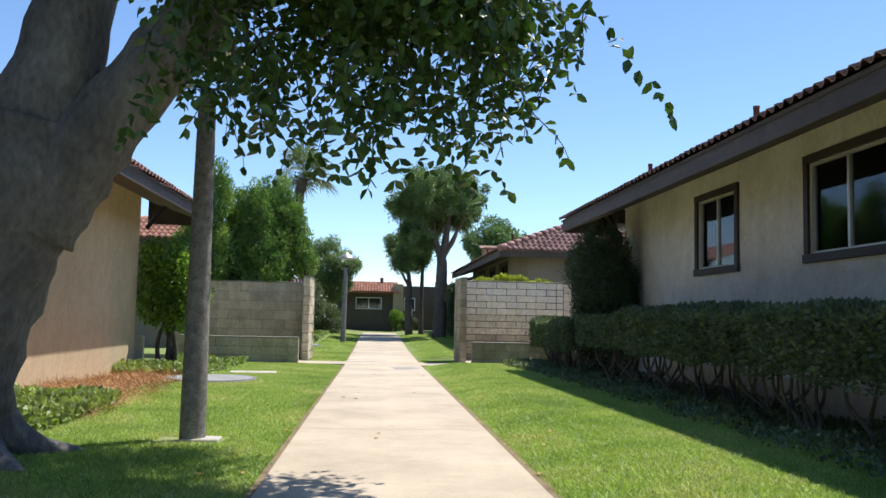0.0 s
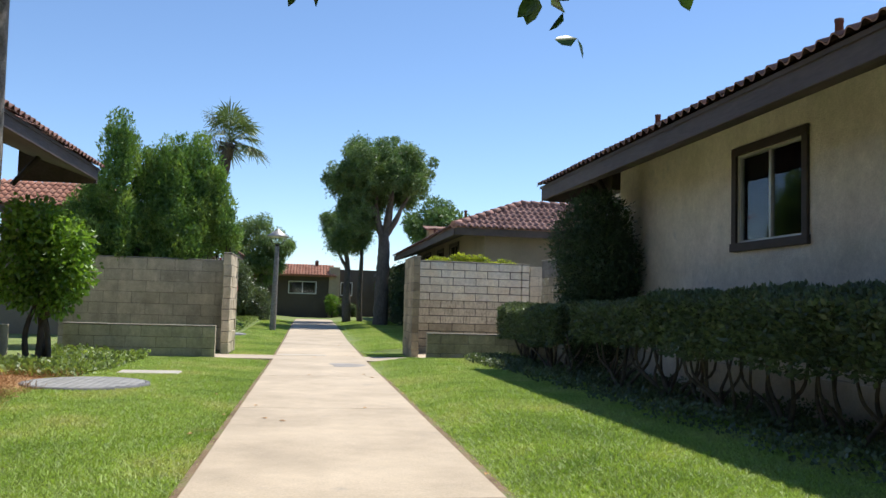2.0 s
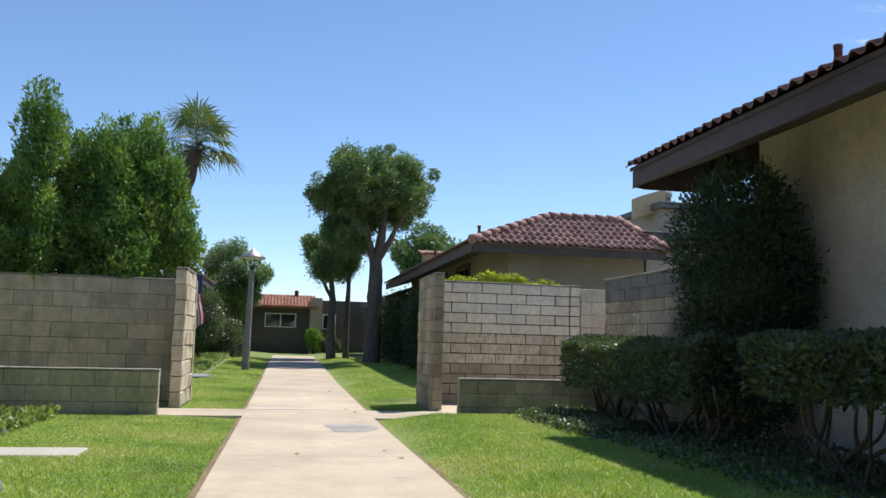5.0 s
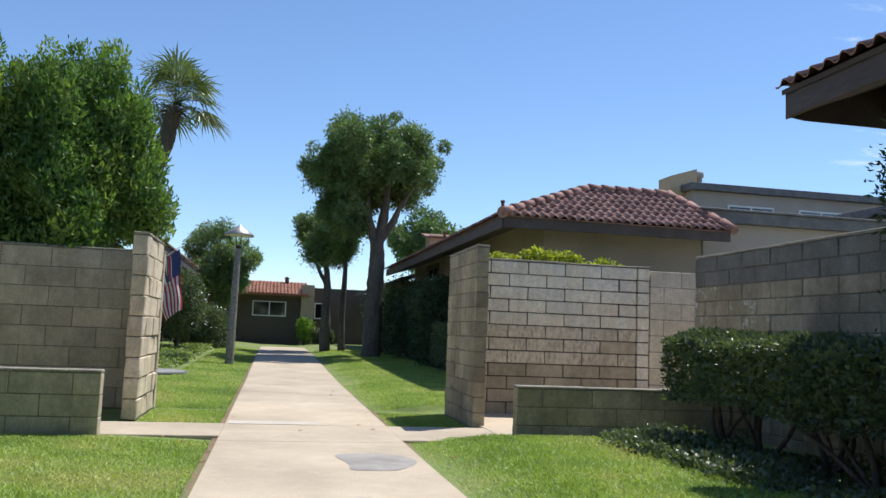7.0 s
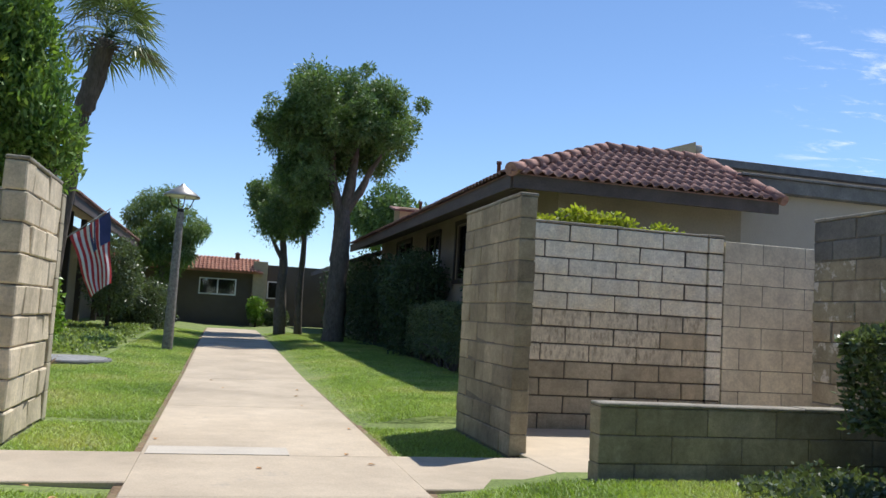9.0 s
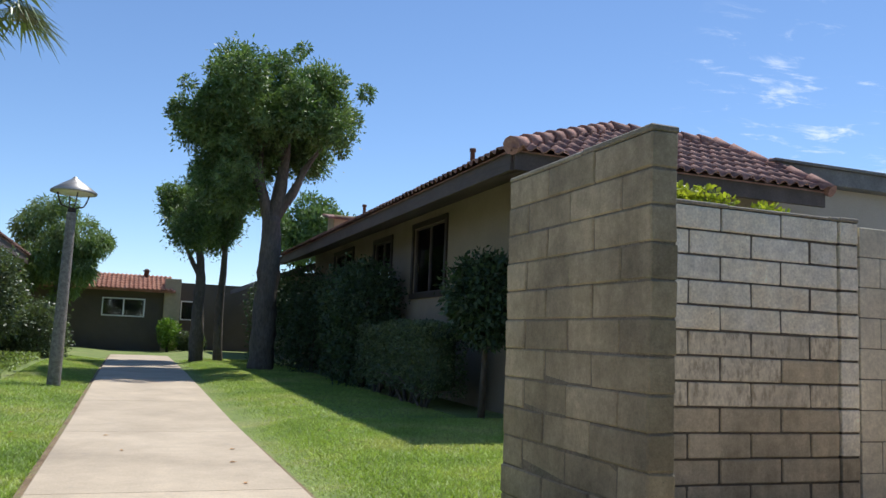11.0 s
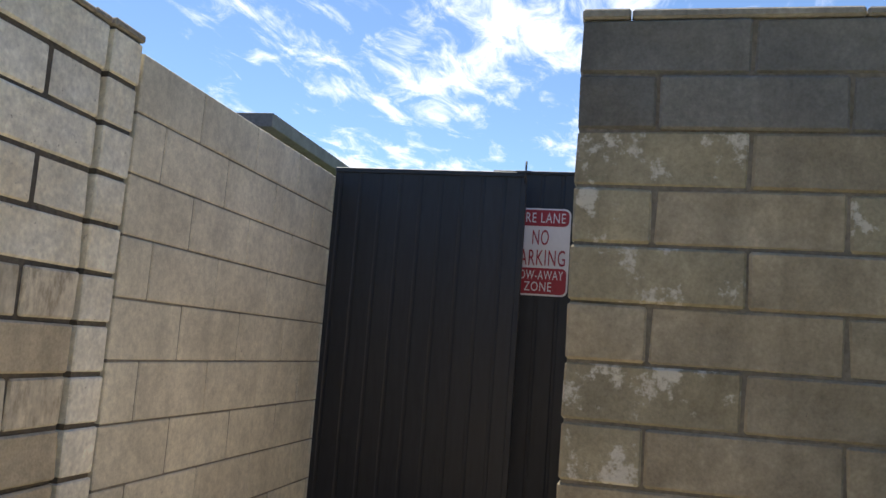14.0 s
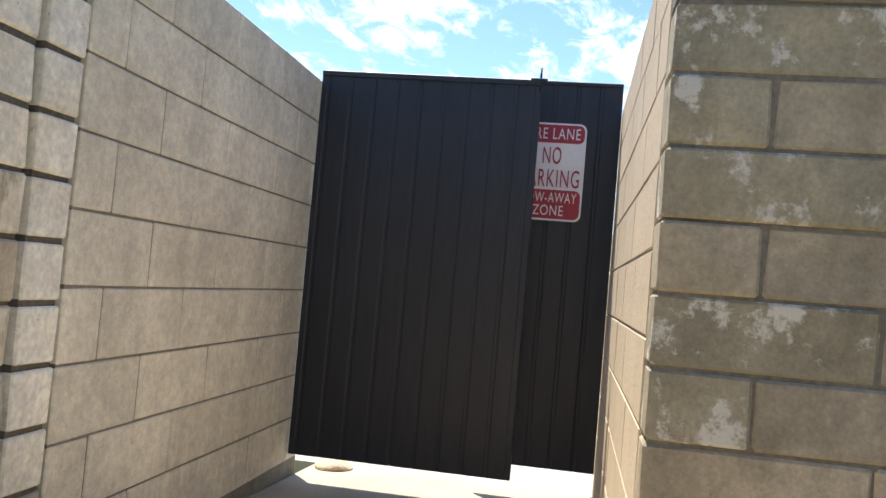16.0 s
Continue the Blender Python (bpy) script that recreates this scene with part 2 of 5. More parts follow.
TILE = material("clay roof tile", [(0.23, 0.115, 0.09), (0.31, 0.165, 0.13), (0.38, 0.22, 0.175)], 3, 0.85, 0.4, 50, 0.2, spread=0.18, island=0.16, mottle=((6, 0.15),))
TILE_ORANGE = material("orange clay tile", [(0.36, 0.15, 0.09), (0.44, 0.20, 0.125), (0.50, 0.26, 0.17)], 3, 0.85, 0.4, 50, 0.2, spread=0.15, island=0.14)
ALU = material("aluminium frame", [(0.45, 0.44, 0.42), (0.55, 0.54, 0.52)], 6, 0.45, 0.05, 60, 0.08, metal=0.6)
WHITE = material("white paint", [(0.72, 0.71, 0.68), (0.80, 0.79, 0.76)], 6, 0.5, 0.05, 60, 0.04)
PANE = pane_material("window pane", (0.78, 0.82, 0.82))
SCREEN = material("insect screen", [(0.05, 0.055, 0.06), (0.08, 0.085, 0.09)], 4, 0.7, 0.1, 200, 0.1)
CURTAIN = material("pale curtain", [(0.50, 0.48, 0.44), (0.62, 0.60, 0.55)], 6, 0.9, 0.2, 60, 0.1, stretch=(1, 5, 0.2))
# near-black colour that stands for the shade of rooms behind windows
ROOM_SHADE = material("room shade", [(0.03, 0.03, 0.03), (0.05, 0.048, 0.045)], 2, 0.9, 0, 30, 0.1)
POLE = material("pebbled grey pole", [(0.144, 0.132, 0.12), (0.228, 0.21, 0.192), (0.3, 0.282, 0.258)], 18, 0.85, 0.7, 130, 0.45, bump_dist=0.006)
LAMP_METAL = material("weathered lamp metal", [(0.34, 0.32, 0.30), (0.46, 0.44, 0.41)], 5, 0.45, 0.1, 60, 0.12, metal=0.7)
BARK = material("grey bark", [(0.11, 0.1, 0.093), (0.17, 0.157, 0.147), (0.24, 0.224, 0.21)], 3.5, 0.95, 0.9, 26, 0.3, bump_dist=0.03, stretch=(1, 1, 0.55))
BARK_MID = material("brown-grey bark", [(0.10, 0.085, 0.07), (0.17, 0.145, 0.12)], 4, 0.95, 0.9, 28, 0.3, bump_dist=0.03, stretch=(1, 1, 0.4))
BARK_DARK = material("dark bark", [(0.07, 0.055, 0.045), (0.13, 0.105, 0.085)], 5, 0.95, 0.9, 30, 0.35, bump_dist=0.03, stretch=(1, 1, 0.3))
LEAF = material("broad leaf", [(0.044, 0.09, 0.02), (0.07, 0.13, 0.028)], 3, 0.38, 0, 30, 0.15, island=0.35, through_light=0.22)
LEAF_TREE = material("street tree leaf", [(0.095, 0.165, 0.065), (0.18, 0.26, 0.10)], 1.2, 0.5, 0, 30, 0.15, island=0.35, through_light=0.26)
LEAF_JUNIPER = material("juniper spray", [(0.085, 0.165, 0.045), (0.17, 0.28, 0.065), (0.29, 0.38, 0.09)], 2.2, 0.6, 0, 30, 0.2, island=0.35, through_light=0.25)
LEAF_HEDGE = material("hedge leaf", [(0.09, 0.12, 0.07), (0.155, 0.195, 0.11)], 2.4, 0.42, 0, 30, 0.2, island=0.4, through_light=0.25)
# cypress leaf; also stands for shade on the house shrubs and inside hedges
LEAF_CYPRESS_SHADE = material("cypress leaf and plant shade", [(0.042, 0.071, 0.034), (0.068, 0.109, 0.05)], 2.4, 0.6, 0, 30, 0.2, island=0.35, through_light=0.15)
LEAF_BRIGHT = material("bright vine leaf", [(0.26, 0.3, 0.04), (0.4, 0.42, 0.06)], 3, 0.5, 0, 30, 0.15, island=0.35, through_light=0.4)
LEAF_VINE = material("shrub leaf", [(0.11, 0.2, 0.035), (0.22, 0.34, 0.06)], 2.5, 0.38, 0, 30, 0.15, island=0.4, through_light=0.35)
LEAF_IVY = material("ivy leaf", [(0.19, 0.25, 0.09), (0.34, 0.4, 0.16)], 2, 0.5, 0, 30, 0.2, island=0.45, through_light=0.3)
LEAF_WILLOW = material("pale willow leaf", [(0.119, 0.182, 0.07), (0.182, 0.252, 0.105)], 1, 0.6, 0, 30, 0.15, island=0.3, through_light=0.35)
FROND = material("palm frond", [(0.10, 0.15, 0.062), (0.175, 0.215, 0.095)], 2, 0.45, 0, 30, 0.15, island=0.3, through_light=0.18)
STRAW = material("dry straw mulch", [(0.34, 0.18, 0.075), (0.5, 0.3, 0.14)], 4, 0.95, 0.8, 40, 0.35, island=0.3)
GATE = material("black sheet gate", [(0.014, 0.0165, 0.022), (0.023, 0.0265, 0.034)], 2, 0.5, 0.12, 45, 0.2, stretch=(1, 1, 0.15))
SIGN_WHITE = material("sign white", [(0.72, 0.71, 0.72), (0.78, 0.77, 0.78)], 6, 0.5, 0, 60, 0.03)
SIGN_RED = material("sign red", [(0.30, 0.022, 0.035), (0.36, 0.03, 0.045)], 6, 0.5, 0, 60, 0.06)
ASPHALT = material("asphalt", [(0.16, 0.16, 0.165), (0.22, 0.22, 0.225)], 3, 0.9, 0.4, 90, 0.2)
FLAG_RED = material("flag red", [(0.42, 0.035, 0.04), (0.50, 0.05, 0.055)], 6, 0.8, 0, 60, 0.08)
FLAG_WHITE = material("flag white", [(0.70, 0.68, 0.68), (0.78, 0.76, 0.76)], 6, 0.8, 0, 60, 0.05)
FLAG_BLUE = material("flag blue", [(0.045, 0.055, 0.16), (0.06, 0.07, 0.20)], 6, 0.8, 0, 60, 0.08)
STEEL = material("galvanised lid", [(0.32, 0.315, 0.30), (0.43, 0.425, 0.41)], 5, 0.6, 0.2, 60, 0.15)
PIPE = material("rusty vent pipe", [(0.10, 0.055, 0.045), (0.16, 0.09, 0.07)], 5, 0.8, 0.2, 60, 0.2)

# ---- helpers for meshes ----


def part(name, bm, mat, parent=None, label=""):
    me = bpy.data.meshes.new(name)
    bm.to_mesh(me)
    bm.free()
    me.materials.append(mat)
    ob = new(name, me)
    ob.parent = parent
    if label:
        ob["label"] = label
    return ob


def share(name, me, at, parent, turn=0.0):
    """Another object on the same mesh."""
    ob = new(name, me)
    ob.parent = parent
    ob.matrix_basis = pose(*at, 0, 0, turn)
    return ob


def thing(name, at, label, category, group="", kind=""):
    """An empty at the base of a thing with parts."""
    ob = new(name)
    ob.location = at
    ob.empty_display_size = 0.2
    return tagged(ob, label, category, group, kind)


def box(lo, hi, bm=None, bevel=0.0):
    own = bmesh.new()
    vs = [own.verts.new((x, y, z)) for z in (lo[2], hi[2]) for y in (lo[1], hi[1]) for x in (lo[0], hi[0])]
    for f in ((0, 2, 3, 1), (4, 5, 7, 6), (0, 1, 5, 4), (2, 6, 7, 3), (0, 4, 6, 2), (1, 3, 7, 5)):
        own.faces.new([vs[i] for i in f])
    if bevel:
        bmesh.ops.bevel(own, geom=own.edges[:], offset=bevel, segments=1, affect="EDGES", profile=0.5)
    if bm is None:
        return own
    tmp = bpy.data.meshes.new("tmp")
    own.to_mesh(tmp)
    own.free()
    bm.from_mesh(tmp)
    bpy.data.meshes.remove(tmp)
    return bm


def tube(points, radii, sides=12, cap=True, bm=None, wobble=0.0):
    """A bent, tapered round limb through the points."""
    bm = bm or bmesh.new()
    pts = [Vector(p) for p in points]
    rings = []
    side = None
    for i, p in enumerate(pts):
        d = (pts[min(i + 1, len(pts) - 1)] - pts[max(i - 1, 0)]).normalized()
        if side is None:
            side = d.cross(Vector((0.3, 1, 0.2))).normalized()
        side = (side - d * side.dot(d)).normalized()
        up = d.cross(side)
        ring = []
        for k in range(sides):
            a = 2 * math.pi * k / sides
            r = radii[i] * (1 + wobble * (noise.noise(p * 1.7 + Vector((math.cos(a), math.sin(a), i * 0.35)) * 1.1)))
            ring.append(bm.verts.new(p + side * math.cos(a) * r + up * math.sin(a) * r))
        rings.append(ring)
    for a, b in zip(rings, rings[1:]):
        for k in range(sides):
            f = bm.faces.new((a[k], a[(k + 1) % sides], b[(k + 1) % sides], b[k]))
            f.smooth = True
    if cap:
        bm.faces.new(rings[0][::-1]), bm.faces.new(rings[-1])
    return bm


def bend(points, n=8):
    """A smooth line through a few points."""
    pts = [Vector(p) for p in points]
    ext = [2 * pts[0] - pts[1], *pts, 2 * pts[-1] - pts[-2]]
    res = []
    for i in range(1, len(ext) - 2):
        a, b, c, d = ext[i - 1:i + 3]
        for k in range(n):
            t = k / n
            res.append(0.5 * ((2 * b) + (c - a) * t + (2 * a - 5 * b + 4 * c - d) * t * t + (3 * b - a - 3 * c + d) * t ** 3))
    res.append(pts[-1])
    return res


def lathe(profile, sides=24, at=(0, 0, 0)):
    bm = bmesh.new()
    rings = [[bm.verts.new((at[0] + r * math.cos(2 * math.pi * k / sides), at[1] + r * math.sin(2 * math.pi * k / sides), at[2] + z)) for k in range(sides)] for r, z in profile]
    for a, b in zip(rings, rings[1:]):
        for k in range(sides):
            f = bm.faces.new((a[k], a[(k + 1) % sides], b[(k + 1) % sides], b[k]))
            f.smooth = True
    bm.faces.new(rings[0][::-1]), bm.faces.new(rings[-1])
    return bm


rng = np.random.default_rng(7)


def leaf_mesh(name, centres, size, mat, parent=None, narrow=0.5, droop=0.3, up=0.0, outward=None, pointed=False):
    """Many small folded leaves, one island each, as one mesh. size: (low, high) length."""
    c = np.asarray(centres, float)
    n = len(c)
    d = rng.normal(size=(n, 3))
    if outward is not None:
        d += np.asarray(outward) * 1.2
    d[:, 2] += up - droop
    d /= np.linalg.norm(d, axis=1, keepdims=True)
    s = np.cross(d, rng.normal(size=(n, 3)))
    s /= np.linalg.norm(s, axis=1, keepdims=True) + 1e-9
    nn = np.cross(d, s)
    L = rng.uniform(size[0], size[1], n)[:, None]
    W = L * narrow
    fold = 0.12 * L
    if pointed:
        rows = [c, c + d * L * 0.35 + s * W * 0.5 + nn * fold, c + d * L * 0.75 + s * W * 0.36 + nn * fold * 0.7, c + d * L, c + d * L * 0.75 - s * W * 0.36 + nn * fold * 0.7, c + d * L * 0.35 - s * W * 0.5 + nn * fold]
        k = 6
        faces = np.array([[0, 1, 2, 3], [0, 3, 4, 5]])
    else:
        rows = [c, c + d * L * 0.5 + s * W * 0.5 + nn * fold, c + d * L, c + d * L * 0.5 - s * W * 0.5 + nn * fold]
        k = 4
        faces = np.array([[0, 1, 2, 3]])
    v = np.stack(rows, 1).reshape(-1, 3)
    f = (faces[None] + (np.arange(n) * k)[:, None, None]).reshape(-1, 4)
    me = bpy.data.meshes.new(name)
    me.vertices.add(len(v))
    me.vertices.foreach_set("co", v.ravel())
    me.loops.add(f.size)
    me.loops.foreach_set("vertex_index", f.ravel().astype(np.int32))
    me.polygons.add(len(f))
    me.polygons.foreach_set("loop_start", np.arange(0, f.size, 4, dtype=np.int32))
    me.update(calc_edges=True)
    me.materials.append(mat)
    ob = new(name, me)
    ob.parent = parent
    return ob


def blob_points(blobs, count, shell=0.55, squash=1.0, fuzz=0.10):
    """Points in and near the skins of overlapping balls (x, y, z, r), with the ways out of them."""
    b = np.asarray(blobs, float)
    w = b[:, 3] ** 2
    pick = rng.choice(len(b), count, p=w / w.sum())
    d = rng.normal(size=(count, 3))
    d /= np.linalg.norm(d, axis=1, keepdims=True)
    r = shell + (1 - shell) * rng.random(count) ** 0.6
    r *= 1 + fuzz * rng.normal(size=count)
    p = b[pick, :3] + d * (b[pick, 3] * r)[:, None] * np.array([1, 1, squash])
    return p, d


def gz(y):
    """The height of the ground along the walk: a shallow dip and then a slow rise."""
    return float(np.interp(y, [-30, 0, 8, 17, 20, 23, 31, 37, 43, 49, 62, 5000], [0.0, 0.0, -0.06, -0.14, -0.175, -0.18, -0.185, -0.12, -0.06, -0.04, -0.03, -0.03]))


def path_left(y):
    return -0.73 + 0.0022 * y


def path_right(y):
    return 1.15 + 0.0060 * y



# ---- ground, lawn and path ----


def ground_height(x, y):
    east = min(max((x - path_right(y) - 0.1) / 0.8, 0), 1) if not 21.65 < y < 25 else 0
    west = min(max((path_left(y) - 0.1 - x) / 1.2, 0), 1) * float(np.interp(y, [9, 13, 21.9, 22.0, 25, 31], [0, 0.5, 0.5, 0, 0, 1]))
    sunk = 0.55 if x > 5.48 and 8 < y < 29.9 else 0.0
    return gz(y) - 0.03 + 0.12 * east + 0.10 * west - sunk


bm = bmesh.new()
xs = [-2500, -600, -150, -60, -30, -15, -8, -6, -4, -2, -0.75, 1.2, 1.9, 2.6, 4, 5.45, 5.5, 6, 8, 15, 30, 60, 150, 600, 2500]
ys = [-2500, -600, -150, -40, -10, -4, 0, 4, 8, 12, 17, 21.4, 21.6, 23, 24.9, 26, 29.8, 29.95, 34, 37, 40, 43, 46, 49, 52, 55, 62, 90, 200, 700, 2500]
grid = [[bm.verts.new((x, y, ground_height(x, y))) for x in xs] for y in ys]
for j in range(len(ys) - 1):
    for i in range(len(xs) - 1):
        bm.faces.new((grid[j][i], grid[j][i + 1], grid[j + 1][i + 1], grid[j + 1][i]))
tagged(part("ground", bm, GRASS_SOIL), "mown green lawn over flat soil", "ground", kind="structure")


def slab_between(pts, thick):
    """A flat board with thickness below its four or more corners."""
    b = bmesh.new()
    top = [b.verts.new(p) for p in pts]
    low = [b.verts.new((p[0], p[1], p[2] - thick)) for p in pts]
    b.faces.new(top), b.faces.new(low[::-1])
    for i in range(len(pts)):
        k = (i + 1) % len(pts)
        b.faces.new((top[i], low[i], low[k], top[k]))
    bmesh.ops.recalc_face_normals(b, faces=b.faces)
    return b


def strip(y0, y1, left, right, top, depth, step=1.0, bevel=0.008):
    """A slab that follows the ground between two lines."""
    b = bmesh.new()
    k = max(1, int((y1 - y0) / step))
    rows = []
    for i in range(k + 1):
        y = y0 + (y1 - y0) * i / k
        z = gz(y) + top
        l, r = left(y), right(y)
        rows.append([b.verts.new(p) for p in ((l, y, z - depth), (l, y, z - bevel), (l + bevel, y, z), (r - bevel, y, z), (r, y, z - bevel), (r, y, z - depth))])
    for a, c in zip(rows, rows[1:]):
        for q in range(5):
            b.faces.new((a[q], a[q + 1], c[q + 1], c[q]))
    b.faces.new(rows[0][::-1]), b.faces.new(rows[-1])
    bmesh.ops.recalc_face_normals(b, faces=b.faces)
    return b


path = tagged(new("pavement"), "pale concrete footpath in long slabs through the lawn", "footpath", kind="structure")
joints = [-8.0, -4.2, -0.1, 4.3, 8.6, 13.0, 17.35, 21.45, 22.95, 26.2, 30.0, 34.0, 38.0, 42.0, 46.0, 50.0, 54.0]
for a, b in zip(joints, joints[1:]):
    part("slab", strip(a + 0.005, b - 0.005, path_left, path_right, 0.03, 0.14), CONCRETE, path)
part("slab", strip(22.962, 23.32, lambda y: path_left(y) + 0.03, lambda y: path_left(y) + 1.15, 0.034, 0.02), PALE_STRIP, path, "pale cement repair strip")
# the mortar smear on the slab before the crossing
b = bmesh.new()
ring = [b.verts.new((0.78 + 0.33 * math.cos(a) * (1 + 0.25 * math.sin(3 * a + 1)), 20.15 + 0.62 * math.sin(a) * (1 + 0.2 * math.cos(2 * a)), gz(20.15 + 0.62 * math.sin(a) * (1 + 0.2 * math.cos(2 * a))) + 0.034)) for a in np.linspace(0, 2 * math.pi, 40, endpoint=False)]
b.faces.new(ring)
part("patch", b, PATCH, path, "grey cement smear")
edge = tagged(new("path_edge"), "narrow trench of brown dirt and dry grass along the path", "path edge", kind="structure")
part("dirt_strip", strip(-8, 54, lambda y: path_left(y) - 0.075, lambda y: path_left(y) + 0.01, -0.008, 0.02), DIRT, edge)
part("dirt_strip", strip(-8, 54, lambda y: path_right(y) - 0.01, lambda y: path_right(y) + 0.12, -0.012, 0.02), DIRT, edge)
# the side walks at the crossing and the floor of the gate passage
side = tagged(new("side_walk"), "concrete side walk crossing to the gates", "footpath", kind="structure")
for lo, hi in (((-5.0, 21.95), (-2.95, 23.3)), ((-2.94, 21.95), (-0.57, 23.1)), ((1.285, 21.75), (2.55, 23.05)), ((2.56, 22.02), (5.55, 25.0))):
    z = gz(22.5)
    part("slab", box((lo[0], lo[1], z - 0.12), (hi[0], hi[1], z + 0.02), bevel=0.008), CONCRETE, side)
zf = gz(22.5) + 0.02
part("slab", slab_between([(5.56, 23.2, zf), (8.9, 23.2, zf - 0.17), (8.9, 25.05, zf - 0.17), (5.56, 25.05, zf)], 0.12), CONCRETE, side)
lane = part("fire_lane", box((8.91, 10, -0.5), (16.9, 29.6, gz(22.5) - 0.16)), PALE)
tagged(lane, "sunlit concrete service lane behind the gate", "road", kind="structure")
ridge = part("asphalt_ramp", box((9.6, 24.2, -0.4), (12, 29, gz(22.5) - 0.13), bevel=0.02), ASPHALT)
tagged(ridge, "grey asphalt patch in the service lane", "road", kind="structure")
lump = bmesh.new()
bmesh.ops.create_icosphere(lump, subdivisions=3, radius=0.16)
for v in lump.verts:
    v.co = Vector((v.co.x * 1.0, v.co.y * 0.8, v.co.z * 0.35)) * (1 + 0.25 * noise.noise(v.co * 6))
lump_ob = part("concrete_rubble", lump, CONCRETE)
lump_ob.location = (8.75, 24.9, gz(22.5) - 0.13)
tagged(lump_ob, "broken lump of concrete at the foot of the wall", "rubble")

# ---- block walls ----
COURSE = 0.199
block_meshes = {}


def block_mesh(along, length, depth, high, mat, rough):
    key = (along, round(length, 3), depth, high, mat.name)
    if key not in block_meshes:
        variants = []
        for k in range(3):
            bl = box((-length / 2, -depth / 2, 0), (length / 2, depth / 2, high), bevel=0.004 + rough * 0.4)
            for v in bl.verts:
                s = noise.noise_vector(Vector((v.co.x * 5 + k * 9.1, v.co.y * 5 + k * 3.3, v.co.z * 9)))
                v.co += Vector((s.x * rough * 0.5, s.y * rough, s.z * rough * 0.4))
            me = bpy.data.meshes.new("block")
            bl.to_mesh(me)
            bl.free()
            me.materials.append(mat)
            variants.append(me)
        block_meshes[key] = variants
    return block_meshes[key][random.randrange(3)]


def block_wall(name, label, start, along, length, z0, courses, depth, mats, joint=0.010, recess=0.009, rough=0.004, mortar=None, block=0.61, cap=None, flip=False, lead=0.0, course=None):
    """A wall of single blocks in running bond. start: its corner, at which it runs along x or y; mats: a function of course and number."""
    wall = tagged(new(name), label, "block wall", kind="structure")
    rise = course or COURSE
    w, d = length, depth
    lo = (start[0], start[1] + recess, z0) if along == "x" else (start[0] + recess, start[1], z0)
    ends = recess * 1.2
    if along == "x":
        core = box((start[0] + ends, start[1] + recess, z0 - 0.15), (start[0] + w - ends, start[1] + d - recess, z0 + courses * rise - 0.004))
    else:
        core = box((start[0] + recess, start[1] + ends, z0 - 0.15), (start[0] + d - recess, start[1] + w - ends, z0 + courses * rise - 0.004))
    part("mortar", core, mortar or MORTAR, wall)
    for c in range(courses):
        shift = (block / 2 if (c % 2 == 0) != flip else 0.0) + lead
        cuts = [0.0]
        at = shift if shift > 0.05 else block + shift
        while at < w - 0.05:
            cuts.append(at)
            at += block
        cuts.append(w)
        for k, (a, b) in enumerate(zip(cuts, cuts[1:])):
            ln = b - a - joint
            if ln < 0.03:
                continue
            mat = mats(c, k, len(cuts) - 1)
            me = block_mesh(along, ln, depth, rise - joint, mat, rough)
            mid = (a + b) / 2
            jig = random.uniform(-0.5, 0.5) * rough
            if along == "x":
                share("block", me, (start[0] + mid, start[1] + d / 2 + jig, z0 + c * rise + joint / 2), wall)
            else:
                share("block", me, (start[0] + d / 2 + jig, start[1] + mid, z0 + c * rise + joint / 2), wall, 90)
    if cap:
        top = z0 + courses * rise
        at = 0.0
        while at < w - 0.02:
            step = min(random.uniform(0.7, 1.1), w - at)
            if along == "x":
                cb = box((start[0] + at + 0.002, start[1] - 0.006, top), (start[0] + at + step - 0.002, start[1] + d + 0.006, top + cap + random.uniform(-0.006, 0.006)), bevel=0.008)
            else:
                cb = box((start[0] - 0.006, start[1] + at + 0.002, top), (start[0] + d + 0.006, start[1] + at + step - 0.002, top + cap + random.uniform(-0.006, 0.006)), bevel=0.008)
            part("cap", cb, CAP, wall)
            at += step
    return wall


Z0 = -0.19


def pick_white(c, k, n):
    if c < 4 or (c == 5 and k == n - 1):
        return BLOCK_BASE
    return BLOCK_WORN if c in (4, 5, 6) else BLOCK_WHITE


def pick_passage(c, k, n):
    if c > 9:
        return BLOCK_GREY
    if k == n - 1 and c in (4, 5, 7, 8, 9):
        return BLOCK_SPLASH
    if k == n - 3 and c in (7, 8):
        return BLOCK_SPLASH
    return BLOCK


block_wall("wall_return_east", "weathered tan slump block wall with dark joints", (2.45, 23.29), "y", 1.76, Z0, 12, 0.17, lambda c, k, n: BLOCK, rough=0.011, joint=0.008, recess=0.009, mortar=MORTAR_MID, cap=0.035, block=0.58)
block_wall("wall_white", "slump block wall with worn white wash and dark joints", (2.63, 25.06), "x", 2.93, Z0, 12, 0.17, pick_white, rough=0.011, joint=0.017, recess=0.012, cap=0.03, lead=-0.125)
block_wall("wall_pier_strip", "narrow white block strip between two walls", (5.565, 25.05), "x", 0.215, Z0, 12, 0.19, lambda c, k, n: BLOCK_WHITE if c > 1 else BLOCK_BASE, rough=0.006, joint=0.020, recess=0.013, block=0.43, flip=True, cap=0.03)
block_wall("wall_plain", "smooth cream concrete block wall with tight joints", (5.79, 25.055), "x", 2.62, Z0, 9, 0.17, lambda c, k, n: BLOCK_PLAIN, rough=0.003, joint=0.009, recess=0.006, mortar=MORTAR_PALE, course=0.262, block=0.616, lead=0.238)
